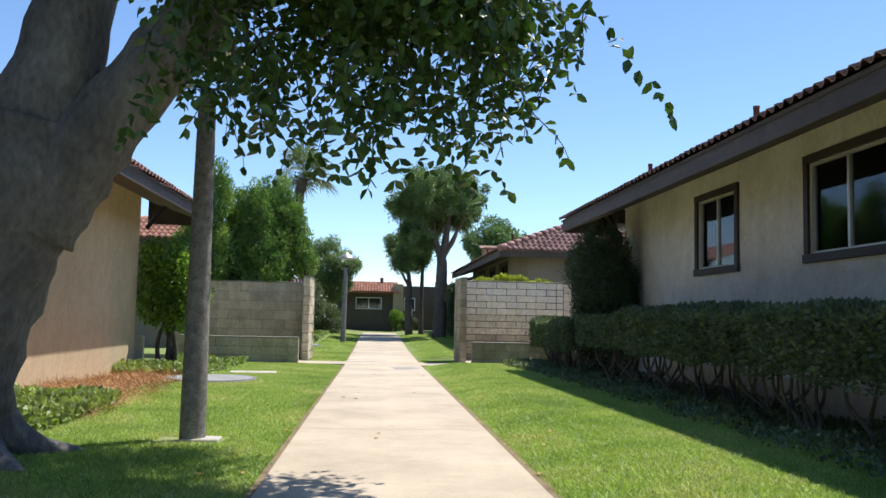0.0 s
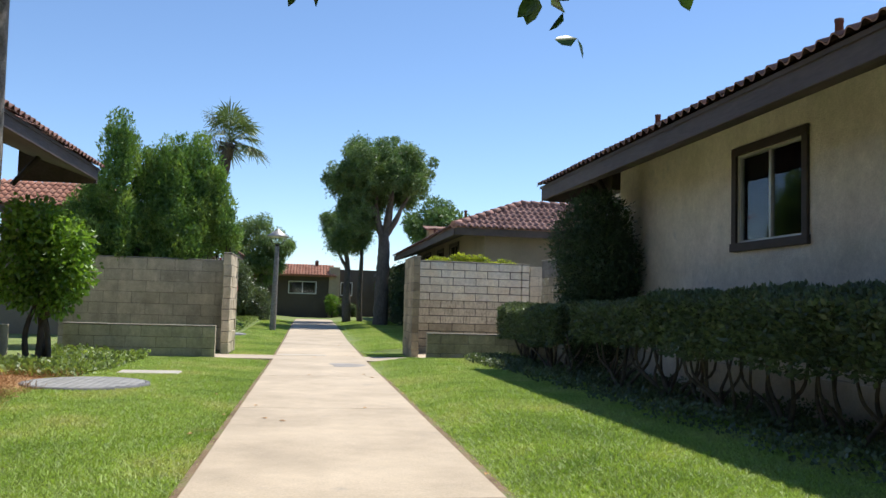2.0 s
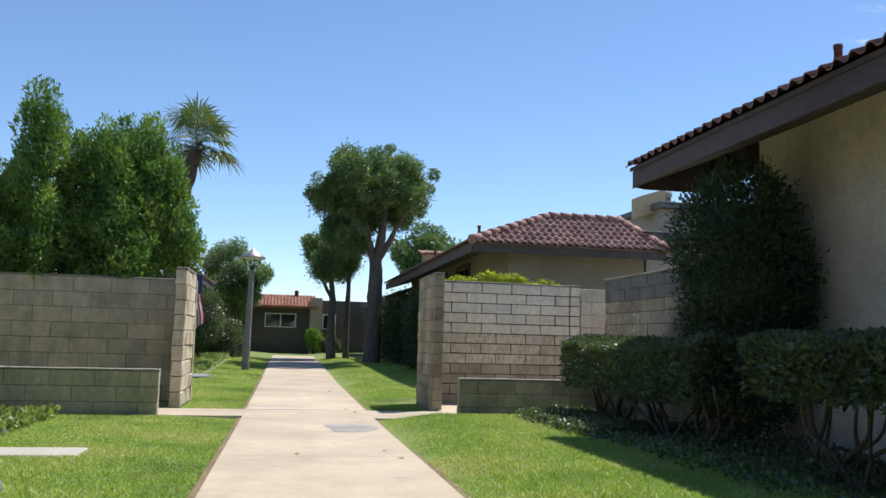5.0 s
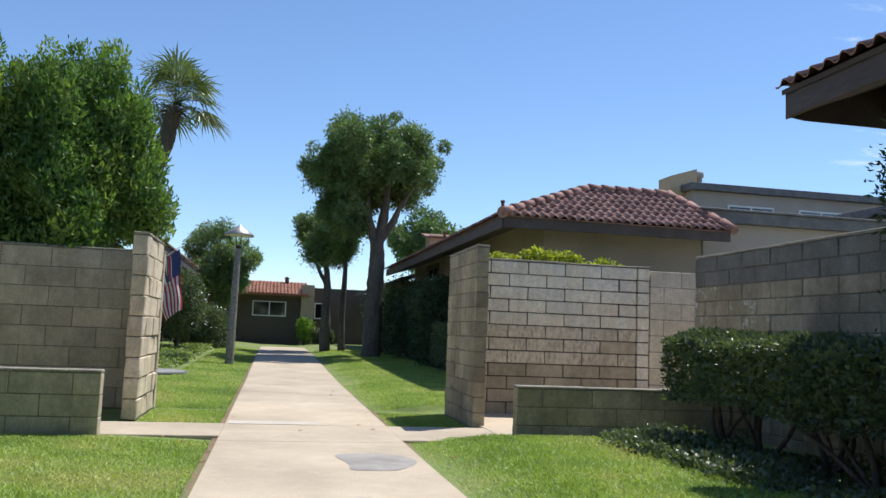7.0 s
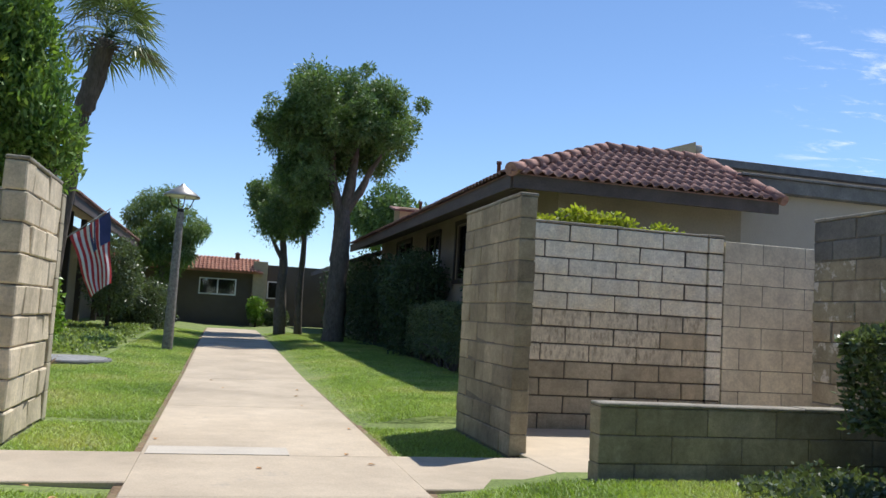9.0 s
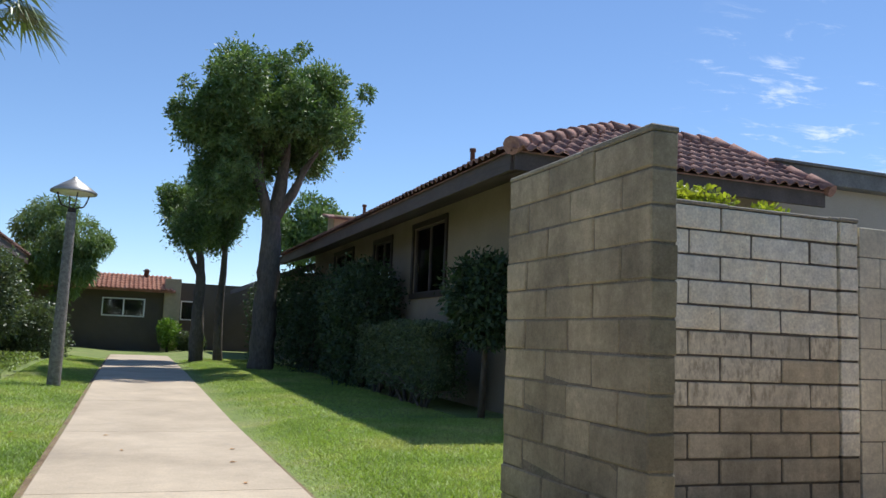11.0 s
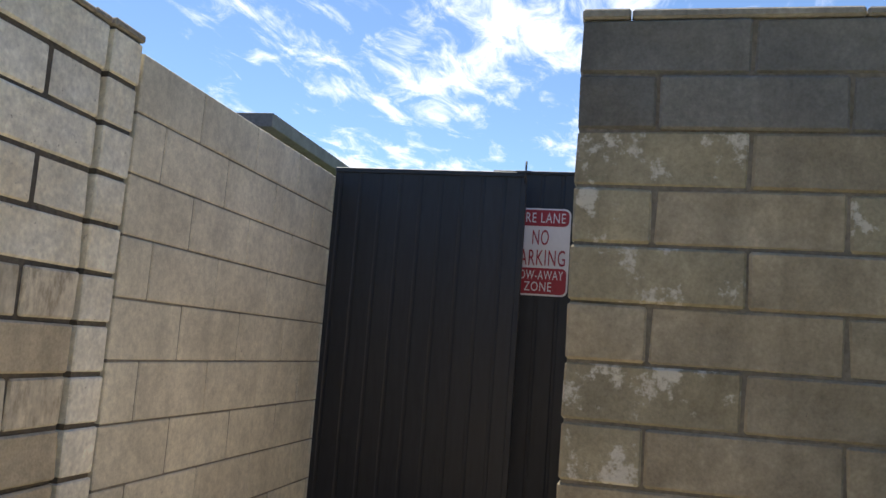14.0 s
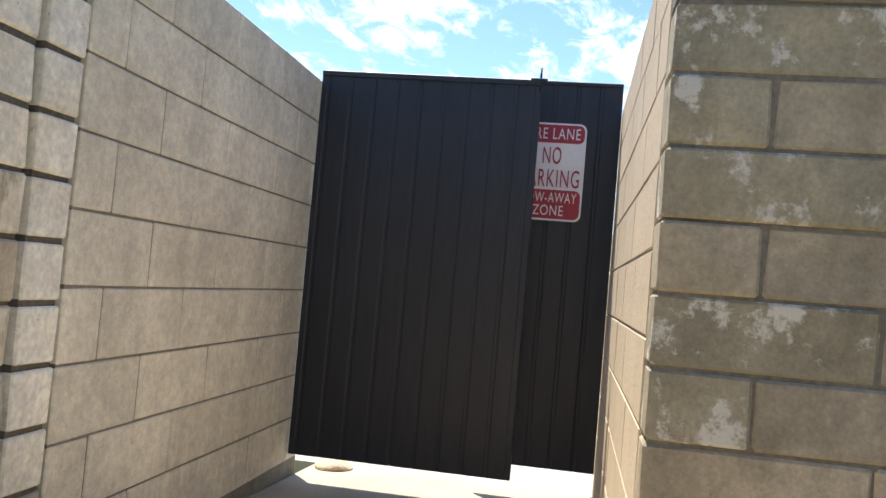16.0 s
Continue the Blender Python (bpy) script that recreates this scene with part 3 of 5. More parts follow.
block_wall("wall_passage_front", "weathered slump block wall with white paint scraps", (5.57, 17.6), "y", 5.60, Z0, 12, 0.17, pick_passage, rough=0.011, recess=0.011, mortar=MORTAR_MID, cap=0.035, lead=0.14)
block_wall("wall_passage_side", "sunlit tan painted block wall beside the gate", (5.75, 23.045), "x", 2.95, -0.41, 10, 0.15, lambda c, k, n: BLOCK_PAINT, rough=0.002, joint=0.007, recess=0.004, mortar=MORTAR_PALE, course=0.2565)
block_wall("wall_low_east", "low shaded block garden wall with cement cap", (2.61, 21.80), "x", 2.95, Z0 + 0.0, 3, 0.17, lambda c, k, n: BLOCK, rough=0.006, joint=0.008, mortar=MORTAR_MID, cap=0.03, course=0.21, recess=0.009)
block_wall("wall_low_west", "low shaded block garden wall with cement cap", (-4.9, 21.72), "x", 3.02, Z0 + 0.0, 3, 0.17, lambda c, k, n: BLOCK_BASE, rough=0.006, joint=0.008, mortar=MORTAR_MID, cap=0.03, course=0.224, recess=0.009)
block_wall("wall_return_west", "tan slump block wall lit along one face", (-1.95, 23.5), "y", 1.5, Z0, 9, 0.18, lambda c, k, n: BLOCK_TAN_SUNLIT, rough=0.022, recess=0.016, cap=0.03, course=0.257)
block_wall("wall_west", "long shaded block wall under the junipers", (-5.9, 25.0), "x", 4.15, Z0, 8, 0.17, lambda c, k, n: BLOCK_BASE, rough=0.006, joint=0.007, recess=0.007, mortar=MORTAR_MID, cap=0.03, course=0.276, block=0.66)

# ---- the gate ----
gate = thing("gate", (8.2, 24.4, gz(22.5)), "black ribbed sheet metal gate with a half-hidden sign", "gate")


def ribbed(y0, y1, z0, z1, x, ribs=0.145):
    """A sheet with shallow upright folds."""
    b = bmesh.new()
    prof = []
    y = y0
    while y < y1 - 0.02:
        prof += [(y, 0.0), (min(y + ribs * 0.78, y1), 0.0), (min(y + ribs * 0.84, y1), 0.005), (min(y + ribs * 0.94, y1), 0.005)]
        y += ribs
    prof.append((y1, 0.0))
    rows = [[b.verts.new((x + dx + t, py, z)) for py, dx in prof] for z, t in ((z0, 0), (z1, 0), (z1, 0.025), (z0, 0.025))]
    for a, c in zip(rows, rows[1:] + rows[:1]):
        for i in range(len(prof) - 1):
            if prof[i + 1][0] - prof[i][0] > 1e-5:
                b.faces.new((a[i], a[i + 1], c[i + 1], c[i]))
    return b


def hang(ob, parent):
    """Hang a part that was built in the world's axes under its thing."""
    ob.parent = parent
    ob.matrix_parent_inverse = Matrix.Translation(parent.location).inverted()
    return ob


hang(part("leaf", ribbed(23.71, 25.045, -0.14, 2.19, 8.2), GATE), gate)
hang(part("fixed_leaf", ribbed(23.2, 23.98, -0.12, 2.29, 8.56), GATE), gate)
hang(part("top_rail", box((8.19, 23.70, 2.19), (8.235, 25.045, 2.225), bevel=0.004), GATE), gate)
hang(part("top_rail", box((8.55, 23.2, 2.29), (8.60, 23.98, 2.315), bevel=0.004), GATE), gate)
hang(part("edge_post", box((8.196, 23.69, -0.14), (8.24, 23.73, 2.19), bevel=0.004), GATE), gate)
hang(part("latch", tube([(8.2, 23.70, 2.15), (8.2, 23.70, 2.30)], [0.008, 0.007], 8), GATE), gate)
hang(part("latch_arm", box((8.185, 23.66, 2.215), (8.2, 23.76, 2.235), bevel=0.003), GATE), gate)


SIGN_X, SIGN_MID = 8.548, 23.612


def plate(half, z0, z1, x, cut=0.03):
    """A flat sheet with rounded corners that faces the passage."""
    b = bmesh.new()
    ring = []
    for sy, sz, a0 in ((1, 1, 0), (-1, 1, 90), (-1, -1, 180), (1, -1, 270)):
        for k in range(5):
            a = radians(a0 + 22.5 * k)
            zc = z1 - cut if sz > 0 else z0 + cut
            ring.append(b.verts.new((x, SIGN_MID + sy * (half - cut) + cut * math.cos(a), zc + cut * math.sin(a))))
    b.faces.new(ring)
    return b


def thick_plate(half, z0, z1, x, cut, thick):
    b = plate(half, z0, z1, x, cut)
    ring = list(b.faces)[0].verts[:]
    far = [b.verts.new((x + thick, v.co.y, v.co.z)) for v in ring]
    for q in range(len(ring)):
        b.faces.new((ring[q], far[q], far[(q + 1) % len(ring)], ring[(q + 1) % len(ring)]))
    b.faces.new(far[::-1])
    return b


sign = hang(part("sign_plate", thick_plate(0.207, 1.425, 2.045, SIGN_X, 0.045, 0.004), SIGN_WHITE, label="white and dark red no-parking sign, partly hidden"), gate)


def lettering(text, z, high, mat, wide, x=SIGN_X - 0.007):
    """Words centred on the sign; the gate's edge hides their beginnings."""
    cu = bpy.data.curves.new("words", "FONT")
    cu.body, cu.size, cu.align_x, cu.extrude = text, high / 0.69, "CENTER", 0.0006
    cu.space_character = 1.12
    tmp = new("tmp_words", cu)
    dg = bpy.context.evaluated_depsgraph_get()
    me = bpy.data.meshes.new_from_object(tmp.evaluated_get(dg))
    bpy.data.objects.remove(tmp)
    span = max(v.co.x for v in me.vertices) - min(v.co.x for v in me.vertices)
    me.transform(Matrix.Translation((x, SIGN_MID, z)) @ Matrix(((0, 0, -1, 0), (-1, 0, 0, 0), (0, 1, 0, 0), (0, 0, 0, 1))) @ Matrix.Diagonal((wide / span, 1, 1, 1)))
    me.materials.clear()
    me.materials.append(mat)
    return hang(new("word", me), gate)


hang(part("sign_band", plate(0.195, 1.918, 2.033, SIGN_X - 0.003, 0.036), SIGN_RED), gate)
hang(part("sign_band", plate(0.195, 1.437, 1.620, SIGN_X - 0.003, 0.036), SIGN_RED), gate)
lettering("FIRE LANE", 1.942, 0.070, SIGN_WHITE, 0.335)
lettering("NO", 1.785, 0.105, SIGN_RED, 0.115)
lettering("PARKING", 1.638, 0.110, SIGN_RED, 0.36)
lettering("TOW-AWAY", 1.540, 0.062, SIGN_WHITE, 0.345)
lettering("ZONE", 1.458, 0.064, SIGN_WHITE, 0.19)

# ---- roofs and houses ----
roof_tile_meshes = {}


def tile_mesh(length, width=0.205, mat=None):
    """One S-shaped clay tile, its long way along +x, rising; built flat."""
    key = (round(length, 2), width, (mat or TILE).name)
    if key not in roof_tile_meshes:
        b = bmesh.new()
        prof = []
        for i in range(9):
            u = i / 8
            prof.append((u * width * 1.04, 0.048 * math.sin(math.pi * min(u / 0.62, 1.0)) - 0.012 * math.sin(math.pi * max((u - 0.62) / 0.38, 0))))
        rows = []
        for x, dz, th in ((0, 0.022, 0), (length, 0.0, 0), (0, 0.022, -0.016)):
            rows.append([b.verts.new((x, y, z + dz + th)) for y, z in prof])
        for a, c in ((rows[0], rows[1]), (rows[2], rows[0])):
            for i in range(8):
                f = b.faces.new((a[i], a[i + 1], c[i + 1], c[i]))
                f.smooth = a is rows[0]
        bmesh.ops.recalc_face_normals(b, faces=b.faces)
        me = bpy.data.meshes.new("roof_tile")
        b.to_mesh(me)
        b.free()
        me.materials.append(mat or TILE)
        roof_tile_meshes[key] = me
    return roof_tile_meshes[key]


def lay_tiles(roof, origin, along, up, n_along, n_up, keep=lambda u, v: True, gauge=0.36, width=0.205, limit=300, mat=None):
    """Tiles over a slope. origin: the eave's corner; along, up: unit ways. The lowest are parts, those past the limit are one mesh."""
    a, u = Vector(along).normalized(), Vector(up).normalized()
    nrm = u.cross(a)
    if nrm.z < 0:
        nrm = -nrm
    side = nrm.cross(u)
    flip = side.dot(a) < 0
    m3 = Matrix((u, side, nrm)).transposed().to_4x4()
    me = tile_mesh(gauge + 0.05, width, mat)
    rest = []
    n = 0
    for j in range(n_up):
        for i in range(n_along):
            if not keep((i + 0.5) * width, (j + 0.5) * gauge):
                continue
            p = Vector(origin) + a * (i + (1 if flip else 0)) * width + u * (j * gauge - 0.06) + nrm * 0.015
            m = Matrix.Translation(p) @ m3 @ pose(0, 0, random.uniform(-0.004, 0.004), random.uniform(-1, 1), random.uniform(-0.6, 0.6), random.uniform(-0.8, 0.8))
            if n < limit:
                ob = new("roof_tile", me)
                ob.parent = roof
                ob.matrix_basis = m
            else:
                rest.append(m)
            n += 1
    if rest:
        co = np.array([v.co[:] for v in me.vertices])
        fc = np.array([p.vertices[:] for p in me.polygons])
        allv = np.concatenate([co @ np.array(m.to_3x3()).T + np.array(m.translation) for m in rest])
        allf = np.concatenate([fc + k * len(co) for k in range(len(rest))])
        big = bpy.data.meshes.new("roof_tiles")
        big.from_pydata(allv.tolist(), [], allf.tolist())
        big.materials.append(mat or TILE)
        ob = new("roof_tiles", big)
        ob.parent = roof
        ob["kind"] = "stuff"


def quad(bm, *pts):
    return bm.faces.new([bm.verts.new(p) for p in pts])


def wall_with_openings(x0, x1, y0, y1, z0, z1, openings):
    """A wall along y, x0 to x1 thick, with rectangular holes (ya, yb, za, zb) right through it."""
    b = bmesh.new()
    ycut = sorted({y0, y1, *[o[0] for o in openings], *[o[1] for o in openings]})
    zcut = sorted({z0, z1, *[o[2] for o in openings], *[o[3] for o in openings]})
    solid = lambda i, j: 0 <= i < len(ycut) - 1 and 0 <= j < len(zcut) - 1 and not any(o[0] <= (ycut[i] + ycut[i + 1]) / 2 <= o[1] and o[2] <= (zcut[j] + zcut[j + 1]) / 2 <= o[3] for o in openings)
    for i in range(len(ycut) - 1):
        for j in range(len(zcut) - 1):
            if not solid(i, j):
                continue
            ya, yb, za, zb = ycut[i], ycut[i + 1], zcut[j], zcut[j + 1]
            quad(b, (x0, ya, za), (x0, yb, za), (x0, yb, zb), (x0, ya, zb))
            quad(b, (x1, ya, za), (x1, yb, za), (x1, yb, zb), (x1, ya, zb))
            if not solid(i - 1, j):
                quad(b, (x0, ya, za), (x1, ya, za), (x1, ya, zb), (x0, ya, zb))
            if not solid(i + 1, j):
                quad(b, (x0, yb, za), (x1, yb, za), (x1, yb, zb), (x0, yb, zb))
            if not solid(i, j - 1):
                quad(b, (x0, ya, za), (x1, ya, za), (x1, yb, za), (x0, yb, za))
            if not solid(i, j + 1):
                quad(b, (x0, ya, zb), (x1, ya, zb), (x1, yb, zb), (x0, yb, zb))
    bmesh.ops.remove_doubles(b, verts=b.verts[:], dist=1e-4)
    bmesh.ops.recalc_face_normals(b, faces=b.faces)
    return b


def side_window(house, face, ya, yb, za, zb, out, trim_mat=None, frame_mat=None, curtain=True, trim=0.11):
    """A sliding window in a wall along y. face: x of the wall's outside; out: -1 or 1, the way it looks."""
    win = new("window")
    win.parent = house
    t = trim
    x = lambda d: face + out * d
    lohi = lambda d0, d1: (min(x(d0), x(d1)), max(x(d0), x(d1)))

    def bar(name, d0, d1, y0, y1, z0, z1, mat, bev=0.004):
        a, b = lohi(d0, d1)
        ob = part(name, box((a, y0, z0), (b, y1, z1), bevel=bev), mat, win)
        return ob

    tm, fm = trim_mat or TRIM, frame_mat or ALU
    bar("trim_board", 0.002, 0.045, ya - t, yb + t, zb, zb + t, tm)
    bar("trim_board", 0.002, 0.055, ya - t - 0.02, yb + t + 0.02, za - t, za, tm)
    bar("trim_board", 0.002, 0.042, ya - t, ya, za, zb, tm)
    bar("trim_board", 0.002, 0.042, yb, yb + t, za, zb, tm)
    f = 0.035
    bar("frame", -0.07, -0.02, ya, yb, zb - f, zb, fm)
    bar("frame", -0.07, -0.02, ya, yb, za, za + f, fm)
    bar("frame", -0.07, -0.02, ya, ya + f, za + f, zb - f, fm)
    bar("frame", -0.07, -0.02, yb - f, yb, za + f, zb - f, fm)
    mid = (ya + yb) / 2
    bar("mullion", -0.065, -0.012, mid - 0.025, mid + 0.025, za + f, zb - f, fm)
    for y0, y1, d in ((ya + f, mid - 0.025, -0.045), (mid + 0.025, yb - f, -0.055)):
        pane = bar("pane", d - 0.003, d + 0.003, y0, y1, za + f, zb - f, PANE, 0)
        pane.visible_shadow = False
    if curtain:
        b = bmesh.new()
        rows = []
        n = 26
        for z in (za - 0.02, zb + 0.02):
            rows.append([b.verts.new((x(-0.14 + 0.018 * math.sin(i * 1.9)), mid + (yb - mid) * i / n if curtain == "half" else ya + (yb - ya) * i / n, z)) for i in range(n + 1)])
        for i in range(n):
            b.faces.new((rows[0][i], rows[0][i + 1], rows[1][i + 1], rows[1][i]))
        part("curtain", b, CURTAIN, win)
    return win


def house_shell(name, label):
    return tagged(new(name), label, "house")


def upright(outline, y0, y1):
    """A board that stands across y, with the outline (x, z)."""
    b = bmesh.new()
    near, far = [b.verts.new((x, y0, z)) for x, z in outline], [b.verts.new((x, y1, z)) for x, z in outline]
    b.faces.new(near), b.faces.new(far[::-1])
    for i in range(len(outline)):
        k = (i + 1) % len(outline)
        b.faces.new((near[i], far[i], far[k], near[k]))
    bmesh.ops.recalc_face_normals(b, faces=b.faces)
    return b


# the grey house beside the lawn
house = house_shell("house", "single-storey grey stucco house with brown trim and clay tile roof")
wins = [(12.45, 13.95, 2.02, 3.19), (8.55, 10.25, 2.02, 3.20), (3.2, 5.0, 2.02, 3.20)]
part("wall", wall_with_openings(5.6, 5.8, -6.0, 18.2, -0.8, 3.95, wins), STUCCO_GREY, house)
part("wall", box((5.801, 18.0, -0.8), (12.5, 18.2, 4.0)), STUCCO_GREY, house)
part("wall", box((5.801, -6.0, -0.8), (12.5, -5.8, 4.0)), STUCCO_GREY, house)
part("wall", box((12.5, -6.0, -0.8), (12.7, 18.2, 4.0)), STUCCO_GREY, house)
# added sheet behind the windows, its colour standing for an unlit room
part("inner_wall", box((7.6, -5.7, 0), (7.7, 17.9, 3.9)), ROOM_SHADE, house)
part("foundation", box((5.52, -6.0, -0.2), (5.597, 18.15, 0.42), bevel=0.01), STUCCO_GREY, house)
for w in wins:
    side_window(house, 5.6, *w, -1, curtain="half" if w[0] > 12 else True)
SLOPE = 0.40
part("roof_deck", slab_between([(4.42, -7, 3.46), (4.42, 19.45, 3.46), (9.6, 19.45, 3.46 + 5.18 * SLOPE), (9.6, -7, 3.46 + 5.18 * SLOPE)], 0.05), FASCIA, house)
part("roof_deck", slab_between([(9.6, -7, 5.532), (9.6, 19.45, 5.532), (14, 19.45, 3.7), (14, -7, 3.7)], 0.05), FASCIA, house)
part("fascia", box((4.44, -7, 3.19), (4.49, 19.4, 3.46), bevel=0.006), FASCIA, house)
part("barge_board", slab_between([(4.46, 19.40, 3.45), (4.46, 19.45, 3.45), (9.6, 19.45, 5.51), (9.6, 19.40, 5.51)], 0.27), FASCIA, house)
part("soffit", slab_between([(4.49, -7, 3.24), (4.49, 19.38, 3.24), (5.6, 19.38, 3.66), (5.6, -7, 3.66)], 0.03), FASCIA, house)
part("eave_end", upright(((4.46, 3.19), (4.62, 3.17), (5.75, 3.17), (5.75, 3.93), (4.46, 3.43)), 19.385, 19.398), FASCIA, house)
part("porch_beam", box((5.45, 18.25, 3.30), (5.75, 19.38, 3.62), bevel=0.01), TRIM, house)
for y in (18.55, 19.1):
    part("brace", tube([(5.3, y, 3.55), (5.62, y, 2.95)], [0.05, 0.05], 4), TRIM, house)
lay_tiles(house, (4.42, -7.0, 3.47), (0, 1, 0), (1, 0, SLOPE), 129, 2, limit=258)
lay_tiles(house, (4.42, -7.0, 3.47), (0, 1, 0), (1, 0, SLOPE), 129, 13, keep=lambda u, v: v > 0.72, limit=0)
for i in range(14):
    share("verge_tile", tile_mesh(0.41, 0.205), (4.45 + i * 0.37, 19.32, 3.52 + i * 0.37 * SLOPE), house)
for y, x in ((11.95, 5.7), (16.8, 5.7)):
    part("vent_pipe", lathe([(0.045, -0.2), (0.045, 0.36), (0.05, 0.36), (0.05, 0.40)], 12, (x, y, 4.0)), PIPE, house)

# the tan house across the lawn
house = house_shell("house", "single-storey tan stucco house with brown eaves and clay tile roof")
part("wall", box((-5.25, -8.0, -0.3), (-4.97, 18.0, 3.75)), STUCCO_TAN, house)
part("wall", box((-12, 17.8, -0.3), (-5.251, 18.0, 3.9)), STUCCO_TAN, house)
part("base_course", box((-5.6, 18.0, -0.3), (-5.0, 18.9, 0.55), bevel=0.01), BLOCK, house)
part("roof_deck", slab_between([(-3.82, -9, 3.37), (-3.82, 19.5, 3.37), (-9.5, 19.5, 3.37 + 5.68 * SLOPE), (-9.5, -9, 3.37 + 5.68 * SLOPE)], 0.05), FASCIA, house)
part("roof_deck", slab_between([(-9.5, -9, 5.64), (-9.5, 19.5, 5.64), (-14, 19.5, 3.8), (-14, -9, 3.8)], 0.05), FASCIA, house)
part("fascia", box((-3.89, -9, 3.15), (-3.84, 19.45, 3.37), bevel=0.006), FASCIA, house)
part("barge_board", slab_between([(-3.86, 19.45, 3.36), (-3.86, 19.5, 3.36), (-9.5, 19.5, 5.62), (-9.5, 19.45, 5.62)], 0.27), FASCIA, house)
part("soffit", slab_between([(-3.9, -9, 3.19), (-3.9, 19.43, 3.19), (-5.05, 19.43, 3.58), (-5.05, -9, 3.58)], 0.03), FASCIA, house)
part("eave_end", upright(((-3.86, 3.10), (-4.02, 3.08), (-5.2, 3.08), (-5.2, 3.86), (-3.86, 3.34)), 19.435, 19.448), FASCIA, house)
part("porch_wall", box((-8.4, 19.0, -0.3), (-8.2, 27.0, 3.3)), STUCCO_DARK, house)
lay_tiles(house, (-3.82, -9.0, 3.38), (0, 1, 0), (-1, 0, SLOPE), 139, 3, keep=lambda u, v: u > 9, limit=300)
part("brace", tube([(-4.6, 18.6, 3.4), (-5.0, 18.6, 2.9)], [0.05, 0.05], 4), TRIM, house)

# the tile-roofed house behind the white wall
house = house_shell("house", "brown stucco house with hipped clay tile roof")
wins = [(34.7, 36.6, 2.0, 3.4), (38.3, 39.7, 2.0, 3.35), (41.9, 44.0, 1.6, 3.4)]
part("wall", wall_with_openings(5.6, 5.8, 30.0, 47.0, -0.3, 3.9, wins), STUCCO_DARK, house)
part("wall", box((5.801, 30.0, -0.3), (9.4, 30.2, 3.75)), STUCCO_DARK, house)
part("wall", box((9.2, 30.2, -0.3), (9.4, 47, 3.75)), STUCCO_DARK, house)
# added dark sheet, the room's shade painted behind the panes
part("inner_wall", box((7.0, 30.4, 0), (7.1, 46.8, 3.7)), ROOM_SHADE, house)
for w in wins:
    side_window(house, 5.6, *w, -1, curtain=False, frame_mat=FASCIA)
EL, AP, RR, ER = (4.42, 29.3, 3.55), (7.07, 31.2, 4.56), (9.15, 31.2, 4.56), (9.8, 29.3, 3.53)
for corners in ((EL, ER, RR, AP), (EL, AP, (7.07, 47.5, 4.56), (4.42, 47.5, 3.55)), (AP, RR, (9.15, 47.5, 4.56), (7.07, 47.5, 4.56)), (ER, (9.8, 47.5, 3.53), (9.15, 47.5, 4.56), RR)):
    part("roof_deck", slab_between(corners, 0.02), TILE, house)
part("fascia", box((4.5, 29.34, 3.30), (9.75, 29.40, 3.57), bevel=0.006), FASCIA, house)
part("fascia", box((4.46, 29.40, 3.30), (4.52, 47.5, 3.57), bevel=0.006), FASCIA, house)
part("soffit", slab_between([(4.52, 29.41, 3.34), (9.7, 29.41, 3.34), (9.7, 30.0, 3.6), (4.52, 30.0, 3.6)], 0.03), FASCIA, house)
part("soffit", slab_between([(4.53, 30.0, 3.34), (4.53, 47.4, 3.34), (5.6, 47.4, 3.7), (5.6, 30.0, 3.7)], 0.03), FASCIA, house)
up = Vector((0, 1.9, 1.01))
sl = up.length
lay_tiles(house, (4.42, 29.3, 3.56), (1, 0, 0), up, 27, 7, keep=lambda u, v: v < sl and u > 2.65 * v / sl - 0.12 and u < 5.38 - 0.65 * v / sl, gauge=0.325)
lay_tiles(house, (4.42, 29.3, 3.56), (0, 1, 0), (2.65, 0, 1.01), 88, 8, keep=lambda u, v: u > v * 1.9 / 2.86 and v < 2.86, limit=110)


def ridge_caps(house, a, b, n):
    a, b = Vector(a), Vector(b)
    d = (b - a).normalized()
    for i in range(n):
        p, q = a.lerp(b, i / n), a.lerp(b, (i + 1.12) / n)
        part("ridge_tile", tube([p + Vector((0, 0, 0.055)), q + Vector((0, 0, 0.035))], [0.125, 0.10], 10), TILE, house)


ridge_caps(house, EL, AP, 9)
ridge_caps(house, AP, RR, 6)
ridge_caps(house, RR, ER, 6)
for y in (33.5, 41.0):
    part("vent_pipe", lathe([(0.045, -0.2), (0.045, 0.3), (0.06, 0.3), (0.06, 0.36)], 12, (5.6, y, 4.2)), PIPE, house)

# the house behind the junipers
house = house_shell("house", "tan stucco house with shaded porch and tile roof")
part("wall", wall_with_openings(-5.8, -5.6, 38.0, 44.2, -0.2, 3.6, [(40.6, 43.0, 1.3, 3.2)]), STUCCO_TAN, house)
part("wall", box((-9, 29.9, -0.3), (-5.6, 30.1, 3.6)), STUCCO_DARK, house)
# porch back wall: brown in place of tan, the porch shade in its colour
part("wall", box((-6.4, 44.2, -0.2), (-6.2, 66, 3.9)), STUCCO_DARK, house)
# added sheet in near-black for the shade behind this window
part("inner_wall", box((-6.9, 38.2, 0), (-6.8, 44.0, 3.5)), ROOM_SHADE, house)
side_window(house, -5.6, 40.6, 43.0, 1.3, 3.2, 1, curtain=False, frame_mat=WHITE)
# posts in near-black trim colour, which stands for the porch shade
for y in (46.5, 49.5, 54.0):
    part("post", box((-5.4, y, -0.2), (-5.2, y + 0.22, 3.9), bevel=0.01), TRIM, house)
